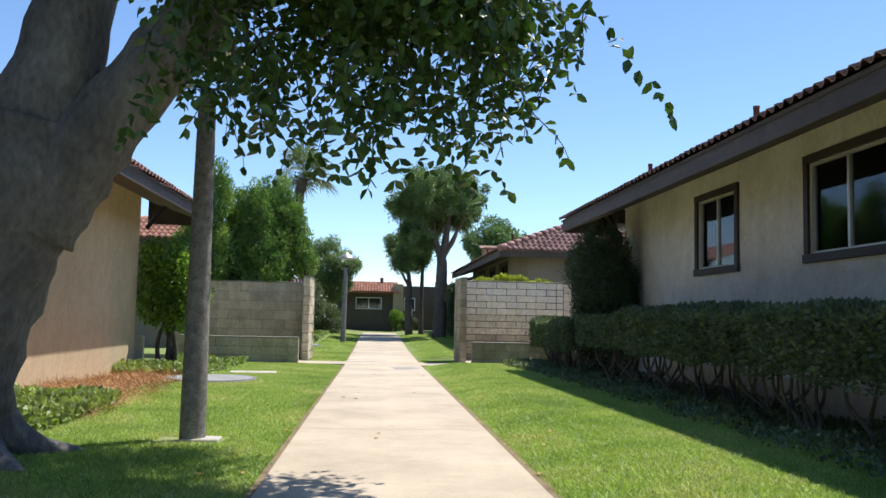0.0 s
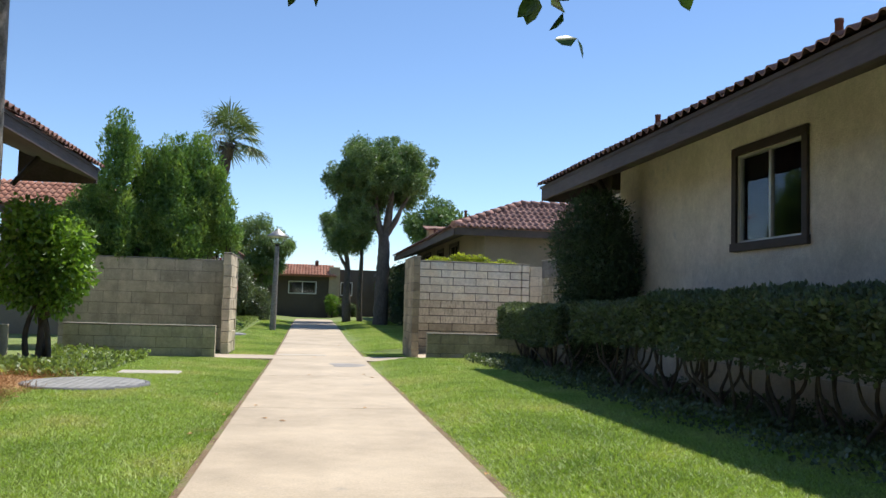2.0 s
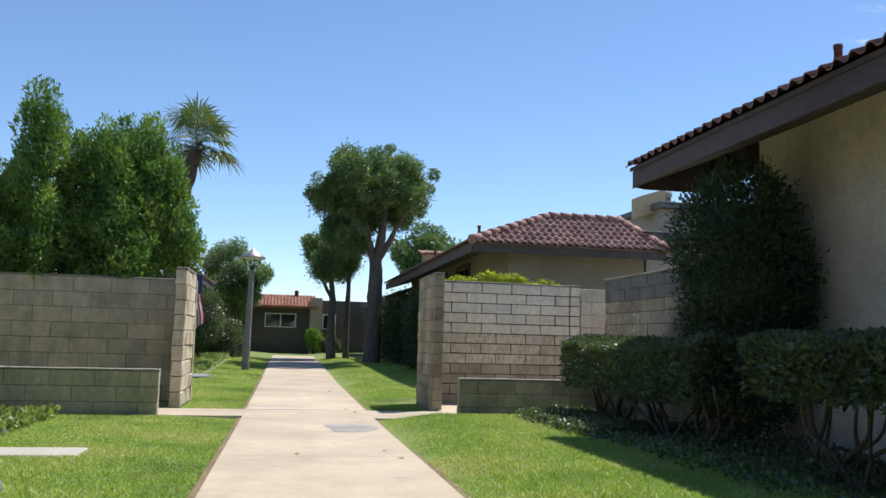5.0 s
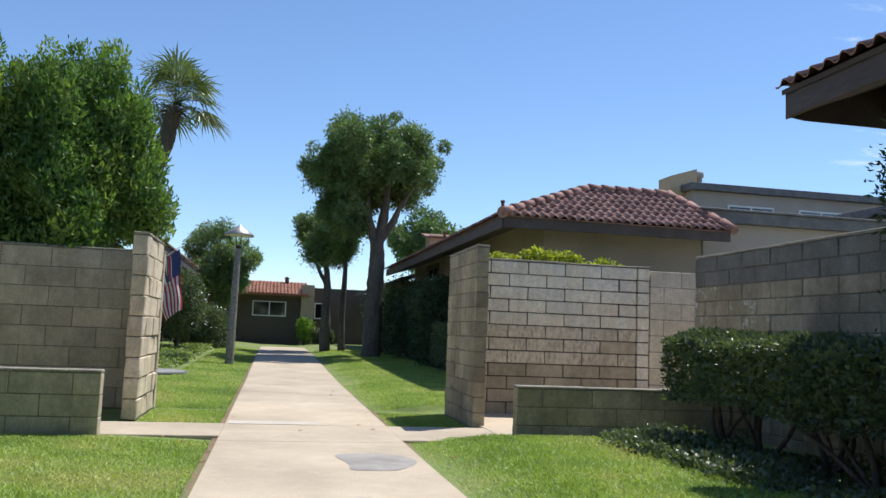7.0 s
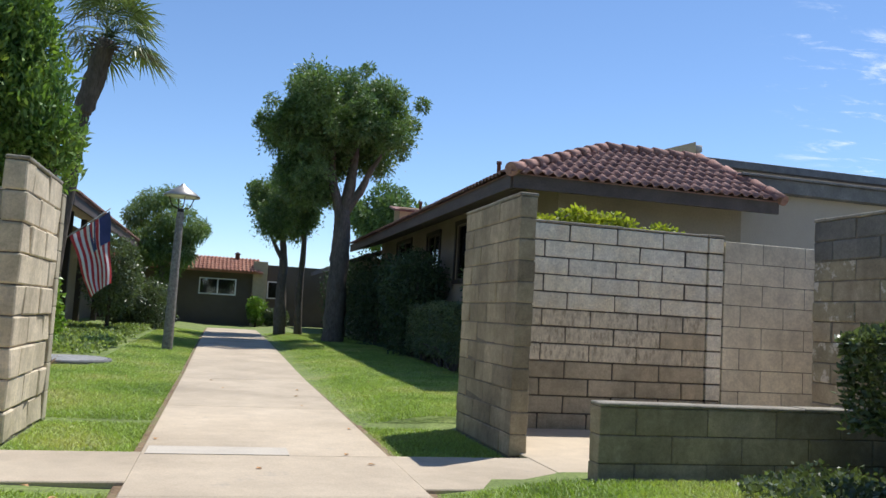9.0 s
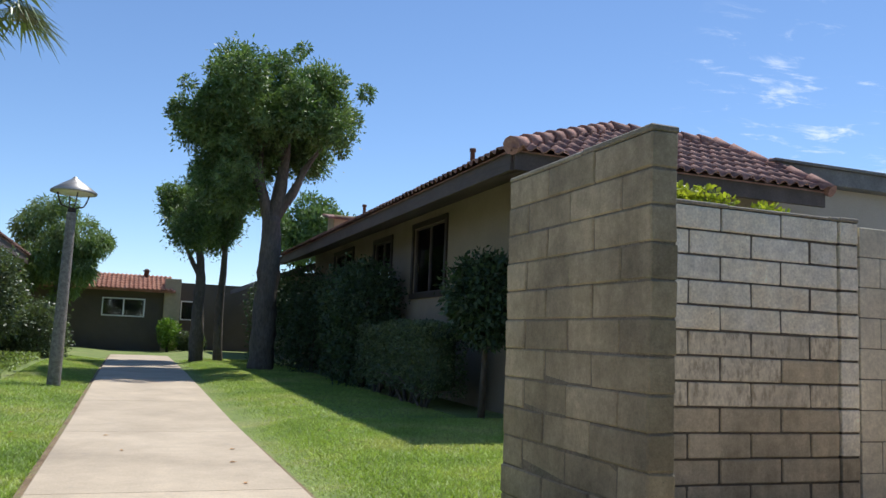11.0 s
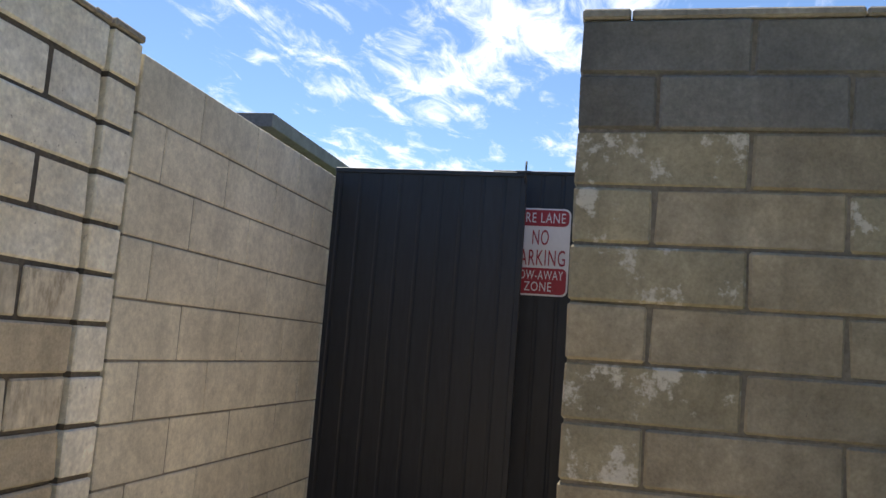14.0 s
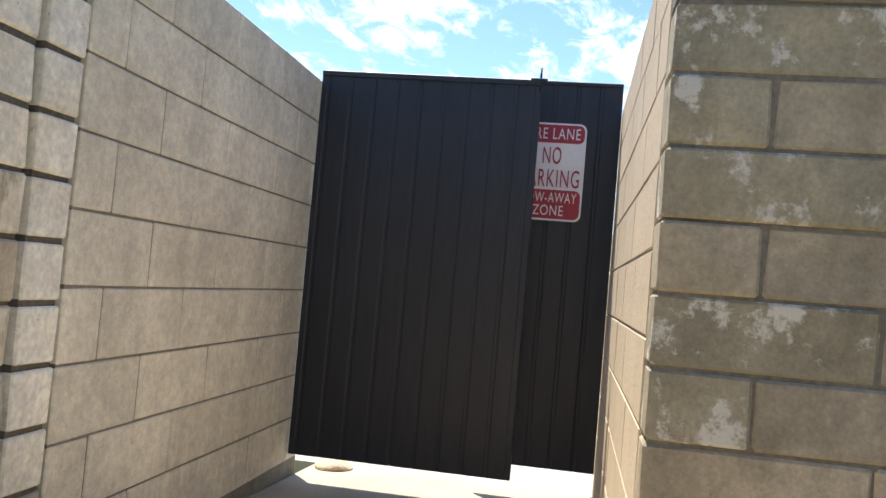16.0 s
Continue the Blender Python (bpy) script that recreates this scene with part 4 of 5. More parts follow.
for corners in (((-3.95, 39, 3.68), (-3.95, 61.5, 3.68), (-9, 61.5, 5.65), (-9, 39, 5.65)), ((-6.0, 29.2, 3.62), (-11, 29.2, 3.62), (-11, 31.2, 4.55), (-6.0, 31.2, 4.55))):
    part("roof_deck", slab_between(corners, 0.05), TILE, house)
part("fascia", box((-4.02, 39, 3.36), (-3.96, 61.5, 3.65), bevel=0.006), FASCIA, house)
part("fascia", box((-11, 29.24, 3.36), (-6.0, 29.3, 3.6), bevel=0.006), FASCIA, house)
lay_tiles(house, (-3.95, 39, 3.69), (0, 1, 0), (-5.05, 0, 1.97), 109, 4, limit=109)
lay_tiles(house, (-11, 29.2, 3.63), (1, 0, 0), (0, 2.0, 0.93), 24, 6, gauge=0.36, mat=TILE_ORANGE)

# the house at the path's end
house = house_shell("house", "dark stucco house with white-framed window and tile roof")
FY = 62.0
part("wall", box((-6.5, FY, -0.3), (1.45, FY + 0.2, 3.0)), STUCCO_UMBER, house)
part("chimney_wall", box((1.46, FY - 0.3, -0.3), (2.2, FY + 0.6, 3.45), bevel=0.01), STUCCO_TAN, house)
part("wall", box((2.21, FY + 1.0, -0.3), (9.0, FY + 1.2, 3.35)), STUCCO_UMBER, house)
b = slab_between([(-6.6, FY - 0.5, 2.84), (1.95, FY - 0.5, 2.84), (1.75, FY + 1.9, 3.62), (-6.6, FY + 1.9, 3.62)], 0.1)
part("roof_deck", b, TILE_ORANGE, house)
lay_tiles(house, (-6.6, FY - 0.5, 2.85), (1, 0, 0), (0, 2.4, 0.80), 41, 6, gauge=0.42, mat=TILE_ORANGE)


def front_window(house, xa, xb, za, zb, y, mull=True):
    win = new("window")
    win.parent = house
    f = 0.06
    for lo, hi in (((xa, zb - f), (xb, zb)), ((xa, za), (xb, za + f)), ((xa, za + f), (xa + f, zb - f)), ((xb - f, za + f), (xb, zb - f))):
        part("frame", box((lo[0], y - 0.05, lo[1]), (hi[0], y + 0.02, hi[1])), WHITE, win)
    if mull:
        part("mullion", box(((xa + xb) / 2 - 0.03, y - 0.045, za + f), ((xa + xb) / 2 + 0.03, y + 0.02, zb - f)), WHITE, win)
    part("pane", box((xa + f, y - 0.012, za + f), (xb - f, y - 0.006, zb - f)), PANE, win)


front_window(house, -1.3, 0.62, 1.54, 2.42, FY)
front_window(house, 2.3, 3.15, 1.5, 2.46, FY + 1.0, False)
part("roof_vent", lathe([(0.12, 0), (0.12, 0.3), (0.2, 0.3), (0.05, 0.42)], 10, (0.6, FY + 1.6, 3.55)), PIPE, house)

# the flat-roofed buildings behind the gate
bld = house_shell("house", "low beige stucco building with dark flat roof edge")
part("wall", box((9.6, 30.3, -0.3), (17.25, 34, 3.85)), STUCCO_PINK, bld)
part("roof_edge", box((9.45, 30.06, 3.85), (17.25, 34.2, 4.12), bevel=0.01), ROOF_GREY, bld)
part("roof_lip", box((9.4, 30.0, 4.12), (17.25, 34.2, 4.17), bevel=0.008), ROOF_GREY, bld)
bld = house_shell("apartment_building", "beige two-storey stucco building with dark roof edges")
part("wall", box((17.3, 30.0, -0.3), (30, 41.6, 4.95)), STUCCO_PINK, bld)
part("roof_edge", box((17.0, 29.7, 4.93), (30.2, 41.6, 5.2), bevel=0.01), ROOF_GREY, bld)
part("wall", box((15.6, 42.0, -0.3), (34, 52, 6.95)), STUCCO_PINK, bld)
part("roof_edge", box((15.4, 41.7, 6.93), (34.2, 52.2, 7.2), bevel=0.01), ROOF_GREY, bld)
part("parapet", slab_between([(14.95, 42.6, 7.55), (16.1, 42.6, 7.92), (16.1, 43.6, 7.92), (14.95, 43.6, 7.55)], 0.9), STUCCO_TAN, bld)
part("flue", lathe([(0.14, 0), (0.14, 0.5), (0.2, 0.5), (0.2, 0.72)], 12, (16.5, 43.2, 7.2)), STEEL, bld)
for xa, xb in ((17.1, 19.1), (20.2, 22.2)):
    front_window(bld, xa, xb, 5.55, 6.45, 41.98)
front_window(bld, 18.3, 21.6, 3.3, 4.2, 29.98)

# the next houses along the path
bld = house_shell("house", "brown house with low tiled eave beyond the trees")
part("wall", box((5.6, 50.0, -0.3), (11, 61, 3.3)), STUCCO_DARK, bld)
part("roof_deck", slab_between([(4.5, 49.3, 3.05), (4.5, 61.5, 3.05), (9, 61.5, 4.7), (9, 49.3, 4.7)], 0.2), FASCIA, bld)
part("parapet", box((6.3, 47.6, 3.6), (9.6, 48.6, 5.2), bevel=0.02), STUCCO_TAN, bld)
part("parapet_cap", slab_between([(6.1, 47.5, 5.12), (9.7, 47.5, 5.12), (9.7, 48.7, 5.36), (6.1, 48.7, 5.36)], 0.08), TILE, bld)

# ---- lamps ----


def lamp_post(at, label):
    post = thing("street_lamp", at, label, "street lamp", "path lamps")
    part("pole", lathe([(0.125, -0.1), (0.122, 0.0), (0.118, 0.5), (0.085, 3.22), (0.08, 3.25)], 16), POLE, post)
    part("collar", lathe([(0.07, 3.25), (0.075, 3.27), (0.075, 3.33), (0.05, 3.34)], 16), TRIM, post)
    for a in (0.3, 0.3 + math.pi / 2, 0.3 + math.pi, 0.3 + 1.5 * math.pi):
        c, s = math.cos(a), math.sin(a)
        part("bracket", tube([(0.04 * c, 0.04 * s, 3.33), (0.2 * c, 0.2 * s, 3.38), (0.24 * c, 0.24 * s, 3.45), (0.3 * c, 0.3 * s, 3.64)], [0.014] * 4, 6), TRIM, post)
    part("shade", lathe([(0.40, 3.63), (0.42, 3.62), (0.42, 3.66), (0.22, 3.80), (0.05, 3.91), (0.03, 3.945), (0.0, 3.95)], 28), LAMP_METAL, post)
    part("lens", lathe([(0.0, 3.60), (0.30, 3.61), (0.38, 3.635), (0.38, 3.645), (0.0, 3.645)], 24), WHITE, post)
    return post


lamp = lamp_post((-1.66, 8.1, gz(8.1)), "pebbled grey concrete lamp post with conical metal shade")
copy_thing(lamp, pose(-1.29, 36.9, ground_height(-1.29, 36.9) + 0.03, 0, 0.8, 0))
pad = part("pole_pad", box((-1.74, 7.96, gz(8) - 0.05), (-1.40, 8.2, gz(8) + 0.0), bevel=0.01), PALE)
tagged(pad, "pale cement pad round the foot of the lamp post", "pad", kind="structure")

# ---- covers in the lawn ----
cover = thing("manhole_cover", (-2.85, 15.35, ground_height(-2.85, 15.35) + 0.03), "large grey ribbed round utility cover in the lawn", "manhole cover")
part("ring", lathe([(0.80, -0.05), (0.80, 0.012), (0.77, 0.02), (0.74, 0.018), (0.74, 0.004), (0.0, 0.004)], 40), ASPHALT, cover)
for i in range(-6, 7):
    w = math.sqrt(max(0.73 ** 2 - (i * 0.11) ** 2, 0.01))
    part("rib", box((-w, i * 0.11 - 0.03, 0.004), (w, i * 0.11 + 0.03, 0.022), bevel=0.004), STEEL, cover)
    part("rib", box((i * 0.11 - 0.03, -w, 0.004), (i * 0.11 + 0.03, w, 0.019), bevel=0.004), STEEL, cover)
cover2 = copy_thing(cover, pose(-2.75, 32.0, ground_height(-2.75, 32) + 0.035))
slab = part("utility_lid", box((-2.9, 17.25, gz(17) - 0.1), (-1.97, 17.8, ground_height(-2.5, 17.5) + 0.03), bevel=0.012), PALE)
tagged(slab, "flat pale concrete utility lid in the grass", "utility lid")

# ---- plants ----


def plant(name, at, label, category, group=""):
    return thing(name, at, label, category, group)


def leaves_of(thing_ob, name, points, ways, size, mat, **kw):
    ob = leaf_mesh(name, points, size, mat, outward=ways, **kw)
    return hang(ob, thing_ob)


def hedge_points(y0, y1, x0, x1, z0, z1, count, wob=0.07):
    """Points in the clipped skin of a box-shaped hedge."""
    p = np.empty((count, 3))
    d = np.zeros((count, 3))
    areas = np.array([(y1 - y0) * (z1 - z0), (y1 - y0) * (x1 - x0), (x1 - x0) * (z1 - z0), (x1 - x0) * (z1 - z0), (y1 - y0) * (z1 - z0) * 0.5])
    face = rng.choice(5, count, p=areas / areas.sum())
    p[:, 0] = rng.uniform(x0, x1, count)
    p[:, 1] = rng.uniform(y0, y1, count)
    p[:, 2] = rng.uniform(z0, z1, count)
    inset = np.abs(rng.normal(size=count)) * 0.09
    for f, (axis, val, sgn) in enumerate(((0, x0, 1), (2, z1, -1), (1, y0, 1), (1, y1, -1), (0, x1, -1))):
        k = face == f
        p[k, axis] = val + sgn * inset[k]
        d[k, axis] = -sgn
    for i in range(count):
        s = noise.noise_vector(Vector(p[i]) * 2.1)
        p[i] += np.array(s) * wob
    # round the long edges
    cy, cz = (x0 + x1) / 2, z1
    over = (np.abs(p[:, 0] - cy) / ((x1 - x0) / 2)) ** 4 * (np.clip((p[:, 2] - (z1 - 0.25)) / 0.25, 0, 1)) ** 2
    p[:, 2] -= 0.12 * over
    return p, d


def hedge(y0, y1, x0, x1, z0, z1, base, count, stems, label):
    h = plant("hedge", ((x0 + x1) / 2, (y0 + y1) / 2, base), label, "hedge", "clipped hedges")
    p, d = hedge_points(y0, y1, x0, x1, z0, z1, count)
    lump = np.array([noise.noise(Vector((v * 0.9, 2.0, x0))) for v in p[:, 1]])
    under = np.array([noise.noise(Vector((v * 1.3, 7.0, x0))) for v in p[:, 1]])
    p[:, 2] += 0.12 * lump
    keep = p[:, 2] > z0 - 0.12 + 0.42 * under
    p, d = p[keep], d[keep]
    leaves_of(h, "foliage", p, d, (0.035, 0.075), LEAF_HEDGE, narrow=0.55, droop=0.0, up=0.25)
    # added solid block, dark in colour to stand for shade between the leaves
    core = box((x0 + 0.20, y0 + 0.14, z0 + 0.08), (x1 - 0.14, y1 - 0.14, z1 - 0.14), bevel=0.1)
    hang(part("inner_growth", core, LEAF_CYPRESS_SHADE), h)
    for k in range(stems):
        y = y0 + (y1 - y0) * (k + 0.5) / stems + random.uniform(-0.1, 0.1)
        x = (x0 + x1) / 2 + random.uniform(-0.15, 0.15)
        for q in range(5):
            top = (x + random.uniform(-0.4, 0.4), y + random.uniform(-0.65, 0.65), z0 + 0.25)
            low = (x + (top[0] - x) * 0.35 + random.uniform(-0.06, 0.06), y + (top[1] - y) * 0.65 + random.uniform(-0.08, 0.08), base + 0.22)
            mid = (x + (top[0] - x) * 0.8, y + (top[1] - y) * 1.05 + random.uniform(-0.1, 0.1), base + 0.45)
            hang(part("stem", tube(bend([(x + random.uniform(-0.05, 0.05), y + random.uniform(-0.05, 0.05), base - 0.1), low, mid, top], 4), np.linspace(random.uniform(0.02, 0.034), 0.011, 13), 6), BARK_MID), h)
    return h


HB = gz(14) + 0.1
hedge(16.95, 20.95, 3.98, 4.98, 0.42, 1.13, HB, 26000, 5, "clipped dark green hedge with bare stems below")
hedge(12.95, 15.75, 3.88, 4.95, 0.66, 1.23, HB, 20000, 4, "clipped dark green hedge against the grey house")
hedge(9.0, 12.95, 3.84, 4.95, 0.62, 1.29, HB, 24000, 5, "dense clipped hedge under the windows")
hedge(4.6, 8.95, 3.82, 4.95, 0.58, 1.29, HB, 18000, 5, "dense clipped hedge under the windows")
hedge(0.0, 4.55, 3.80, 4.95, 0.50, 1.29, HB, 9000, 4, "dense clipped hedge under the windows")

shrub = plant("cypress_shrub", (4.86, 17.45, HB), "tall dark rounded cypress column at the house corner", "shrub")
blobs = [(4.86 + random.uniform(-0.1, 0.1), 17.45 + random.uniform(-0.1, 0.1), z, r) for z, r in ((0.7, 0.58), (1.1, 0.66), (1.5, 0.70), (1.9, 0.70), (2.25, 0.66), (2.55, 0.56), (2.78, 0.38))]
p, d = blob_points(blobs, 42000, 0.78)
leaves_of(shrub, "foliage", p, d, (0.035, 0.08), LEAF_CYPRESS_SHADE, narrow=0.35, droop=0.0, up=0.5)
# added solid balls that give the column a dark, shaded inside
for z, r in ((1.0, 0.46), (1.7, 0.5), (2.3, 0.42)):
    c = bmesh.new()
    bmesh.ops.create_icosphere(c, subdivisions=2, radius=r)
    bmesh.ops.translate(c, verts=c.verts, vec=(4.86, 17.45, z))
    hang(part("inner_growth", c, LEAF_CYPRESS_SHADE), shrub)

vine = plant("climbing_shrub", (-4.45, 18.6, gz(18)), "glossy green climbing shrub at the tan house corner", "shrub")
blobs = [(-4.6, 18.5, 2.2, 0.5), (-4.3, 18.7, 1.9, 0.6), (-4.2, 18.7, 1.5, 0.58), (-4.3, 18.6, 1.2, 0.5), (-4.7, 18.4, 1.6, 0.45), (-4.75, 18.4, 1.15, 0.3)]
p, d = blob_points(blobs, 7000, 0.5)
leaves_of(vine, "foliage", p, d, (0.07, 0.13), LEAF_VINE, narrow=0.6, droop=0.35, pointed=True)
for k in range(5):
    a = (-4.4 + random.uniform(-0.2, 0.2), 18.6 + random.uniform(-0.2, 0.2), gz(18) - 0.05)
    hang(part("stem", tube(bend([a, (a[0] + random.uniform(-0.3, 0.2), a[1], 0.5), (a[0] + random.uniform(-0.3, 0.3), a[1], 1.4)], 5), np.linspace(0.06, 0.025, 11), 7), BARK_DARK), vine)

# junipers behind the block wall
juniper = plant("juniper_tree", (-3.6, 26.4, gz(26)), "big twisted green junipers rising above the block wall", "tree")
blobs, tufts = [], []
for x, y, top, spread in ((-4.85, 25.6, 5.35, 0.62), (-4.1, 26.2, 4.65, 0.6), (-3.5, 26.0, 4.9, 0.7), (-3.05, 26.3, 5.0, 0.66), (-2.65, 26.2, 4.35, 0.55), (-2.3, 26.1, 3.5, 0.52), (-5.6, 26.0, 3.9, 0.6), (-3.3, 25.8, 3.4, 0.8), (-4.5, 25.9, 3.2, 0.8)):
    z = 2.0 if x < -3.2 else 2.5
    while z < top:
        f = 1 - 0.66 * ((z - 2.0) / max(top - 2.0, 0.1)) ** 2
        blobs.append((x + random.uniform(-0.15, 0.15), y + random.uniform(-0.15, 0.15), z, spread * f * 0.72))
        for q in range(5):
            a = random.uniform(0, 6.28)
            r = spread * f * random.uniform(0.75, 1.1)
            tufts.append((x + r * math.cos(a), y + r * math.sin(a), z + random.uniform(-0.1, 0.2), random.uniform(0.09, 0.24)))
        z += 0.2
p, d = blob_points(blobs, 26000, 0.8)
q, e = blob_points(tufts, 88000, 0.62, squash=1.9, fuzz=0.10)
leaves_of(juniper, "foliage", np.concatenate([p, q]), np.concatenate([d, e * np.array([0.6, 0.6, 0.4])]), (0.06, 0.125), LEAF_JUNIPER, narrow=0.36, droop=0, up=1.3)
for k in range(6):
    x, y = -4.8 + k * 0.5, 26.1 + random.uniform(-0.2, 0.2)
    hang(part("trunk", tube(bend([(x, y, gz(26) - 0.1), (x + random.uniform(-0.2, 0.2), y - 0.2, 1.8), (x + random.uniform(-0.2, 0.2), y - 0.1, 3.4)], 6), np.linspace(0.13, 0.05, 13), 8), BARK_DARK), juniper)


def crown_tree(name, at, label, limbs, blobs, count, size, mat, bark, **kw):
    """A tree: limbs as lists of points and end radii, a crown of leaves round the blobs."""
    t = plant(name, at, label, "tree")
    for k, (pts, r0, r1) in enumerate(limbs):
        line = bend(pts, 6)
        hang(part("trunk" if k == 0 else "limb", tube(line, np.linspace(r0, r1, len(line)), 12, wobble=0.22), bark), t)
    p, d = blob_points(blobs, count, kw.pop("shell", 0.35), fuzz=kw.pop("fuzz", 0.10))
    leaves_of(t, "crown", p, d, size, mat, **kw)
    return t


def scatter_blobs(cx, cy, cz, rx, ry, rz, n, r, seed):
    rr = random.Random(seed)
    res = []
    while len(res) < n:
        x, y, z = rr.uniform(-1, 1), rr.uniform(-1, 1), rr.uniform(-1, 1)
        q = x * x + y * y + z * z
        if 0.25 < q < 1:
            res.append((cx + rx * x, cy + ry * y, cz + rz * z, r * rr.uniform(0.6, 1.15)))
    return res


def clumps(y, centres, r, seed, deep=1.1):
    """Leaf clumps, each with smaller ones about it, round rough centres (x, z)."""
    rr = random.Random(seed)
    res = []
    for x, z in centres:
        for k in range(3):
            res.append((x + rr.uniform(-0.25, 0.25), y + rr.uniform(-deep, deep), z + rr.uniform(-0.2, 0.2), r * rr.uniform(0.75, 1.05)))
        for k in range(9):
            a, b = rr.uniform(0, 6.28), rr.uniform(-0.5, 1.2)
            res.append((x + r * 1.1 * math.cos(a) * math.cos(b), y + rr.uniform(-deep, deep) + 0.4 * math.sin(a), z + r * math.sin(b), r * rr.uniform(0.22, 0.40)))
    return res


gb = ground_height(3.44, 43)
blobs = clumps(43.1, [(2.2, 7.95), (3.0, 8.1), (3.8, 8.0), (4.5, 7.85), (4.9, 7.2), (4.3, 7.2), (3.2, 7.5), (2.0, 7.1), (1.3, 6.75), (4.6, 6.4), (2.4, 6.3), (1.9, 5.6), (2.5, 5.0), (3.7, 7.3), (3.3, 6.7), (4.0, 6.6), (2.9, 5.9)], 0.6, 3, 2.3)
crown_tree("street_tree", (3.44, 43.1, gb), "tall tree with pale trunk and dense rounded crown", [
    ([(3.44, 43.1, gb - 0.2), (3.46, 43.1, 1.6), (3.5, 43.1, 3.2), (3.48, 43.1, 4.3)], 0.36, 0.26),
    ([(3.46, 43.1, 3.9), (3.15, 43.0, 4.9), (2.7, 42.9, 5.7), (2.2, 42.9, 6.4)], 0.16, 0.06),
    ([(3.46, 43.1, 4.1), (3.1, 43.1, 5.3), (3.05, 43.2, 6.2), (3.1, 43.2, 7.6)], 0.17, 0.06),
    ([(3.50, 43.1, 4.1), (3.7, 43.1, 5.4), (3.8, 43.2, 6.6), (3.9, 43.2, 7.8)], 0.22, 0.07),
    ([(3.52, 43.1, 4.2), (4.05, 43.0, 5.1), (4.3, 43.0, 5.7), (4.75, 43.0, 6.4)], 0.16, 0.05)], blobs, 110000, (0.08, 0.17), LEAF_TREE, BARK_MID, narrow=0.36, shell=0.5, fuzz=0.24)
g2 = ground_height(2.4, 48)
blobs = clumps(48.2, [(1.2, 5.15), (2.0, 5.0), (2.9, 5.0), (1.7, 4.3), (2.55, 4.45), (2.0, 5.75), (3.0, 5.6)], 0.6, 11, 1.7)
crown_tree("street_tree", (2.3, 48.3, g2), "smaller tree with two thin trunks and rounded crown", [
    ([(2.1, 48.3, g2 - 0.2), (2.05, 48.3, 1.8), (2.05, 48.3, 3.0), (1.8, 48.2, 4.8)], 0.24, 0.09),
    ([(2.8, 48.4, g2 - 0.2), (2.75, 48.4, 1.8), (2.8, 48.4, 3.3), (2.7, 48.3, 4.9)], 0.17, 0.07),
    ([(2.05, 48.3, 2.8), (1.65, 48.2, 3.5), (1.2, 48.2, 4.6)], 0.1, 0.04)], blobs, 52000, (0.08, 0.16), LEAF_TREE, BARK_MID, narrow=0.36, shell=0.5, fuzz=0.24)
blobs = scatter_blobs(-3.0, 58, 4.2, 1.9, 1.5, 2.0, 40, 0.55, 17)
crown_tree("willow_tree", (-2.9, 58, gz(58)), "pale green weeping tree beside the far house", [([(-2.9, 58, -0.2), (-2.95, 58, 1.8), (-3.0, 58, 3.8)], 0.22, 0.1)], blobs, 20000, (0.16, 0.34), LEAF_WILLOW, BARK, narrow=0.2, droop=1.6)
blobs = scatter_blobs(10.6, 70, 7.4, 3.0, 1.6, 1.7, 36, 0.8, 19)
crown_tree("street_tree", (10.6, 70, -0.05), "bushy green tree behind the far roofs", [([(10.6, 70, -0.3), (10.6, 70, 4), (10.5, 70, 7)], 0.3, 0.12)], blobs, 14000, (0.2, 0.36), LEAF_TREE, BARK, narrow=0.4)

# clipped shrubs along the shaded brown house, leaf colour darkened for that shade
for x, y, z, r, n in ((4.95, 31.2, 1.75, 0.62, 7000), (4.75, 37.3, 1.9, 0.85, 7000), (4.8, 38.8, 2.0, 0.8, 6000), (4.7, 42.4, 1.7, 0.85, 6000), (4.9, 45.4, 2.2, 1.0, 7000), (4.5, 48.0, 2.0, 1.0, 6000)):
    s = plant("shrub", (x, y, gz(y)), "clipped shrub with the house shade in its leaf colour", "shrub", "shaded shrubs")
    blobs = [(x, y, z, r), (x + 0.1, y + 0.3, z - 0.2, r * 0.8), (x + 0.2, y + 0.2, z + r * 0.4, r * 0.6)] + ([(x, y, z * 0.55, r * 0.9), (x, y - 0.1, 0.45, r * 0.8)] if y > 32 else [(x, y - 0.2, z - 0.45, r * 0.6)])
    p, d = blob_points(blobs, n, 0.6)
    leaves_of(s, "foliage", p, d, (0.06, 0.13), LEAF_CYPRESS_SHADE, narrow=0.5)
    hang(part("stem", tube([(x, y, gz(y) - 0.1), (x + 0.05, y, z)], [0.06, 0.03], 8), BARK_DARK), s)

hedge(32.1, 36.4, 4.35, 5.1, 0.15, 1.32, ground_height(4.7, 34), 14000, 4, "low dark clipped hedge under the shaded windows")

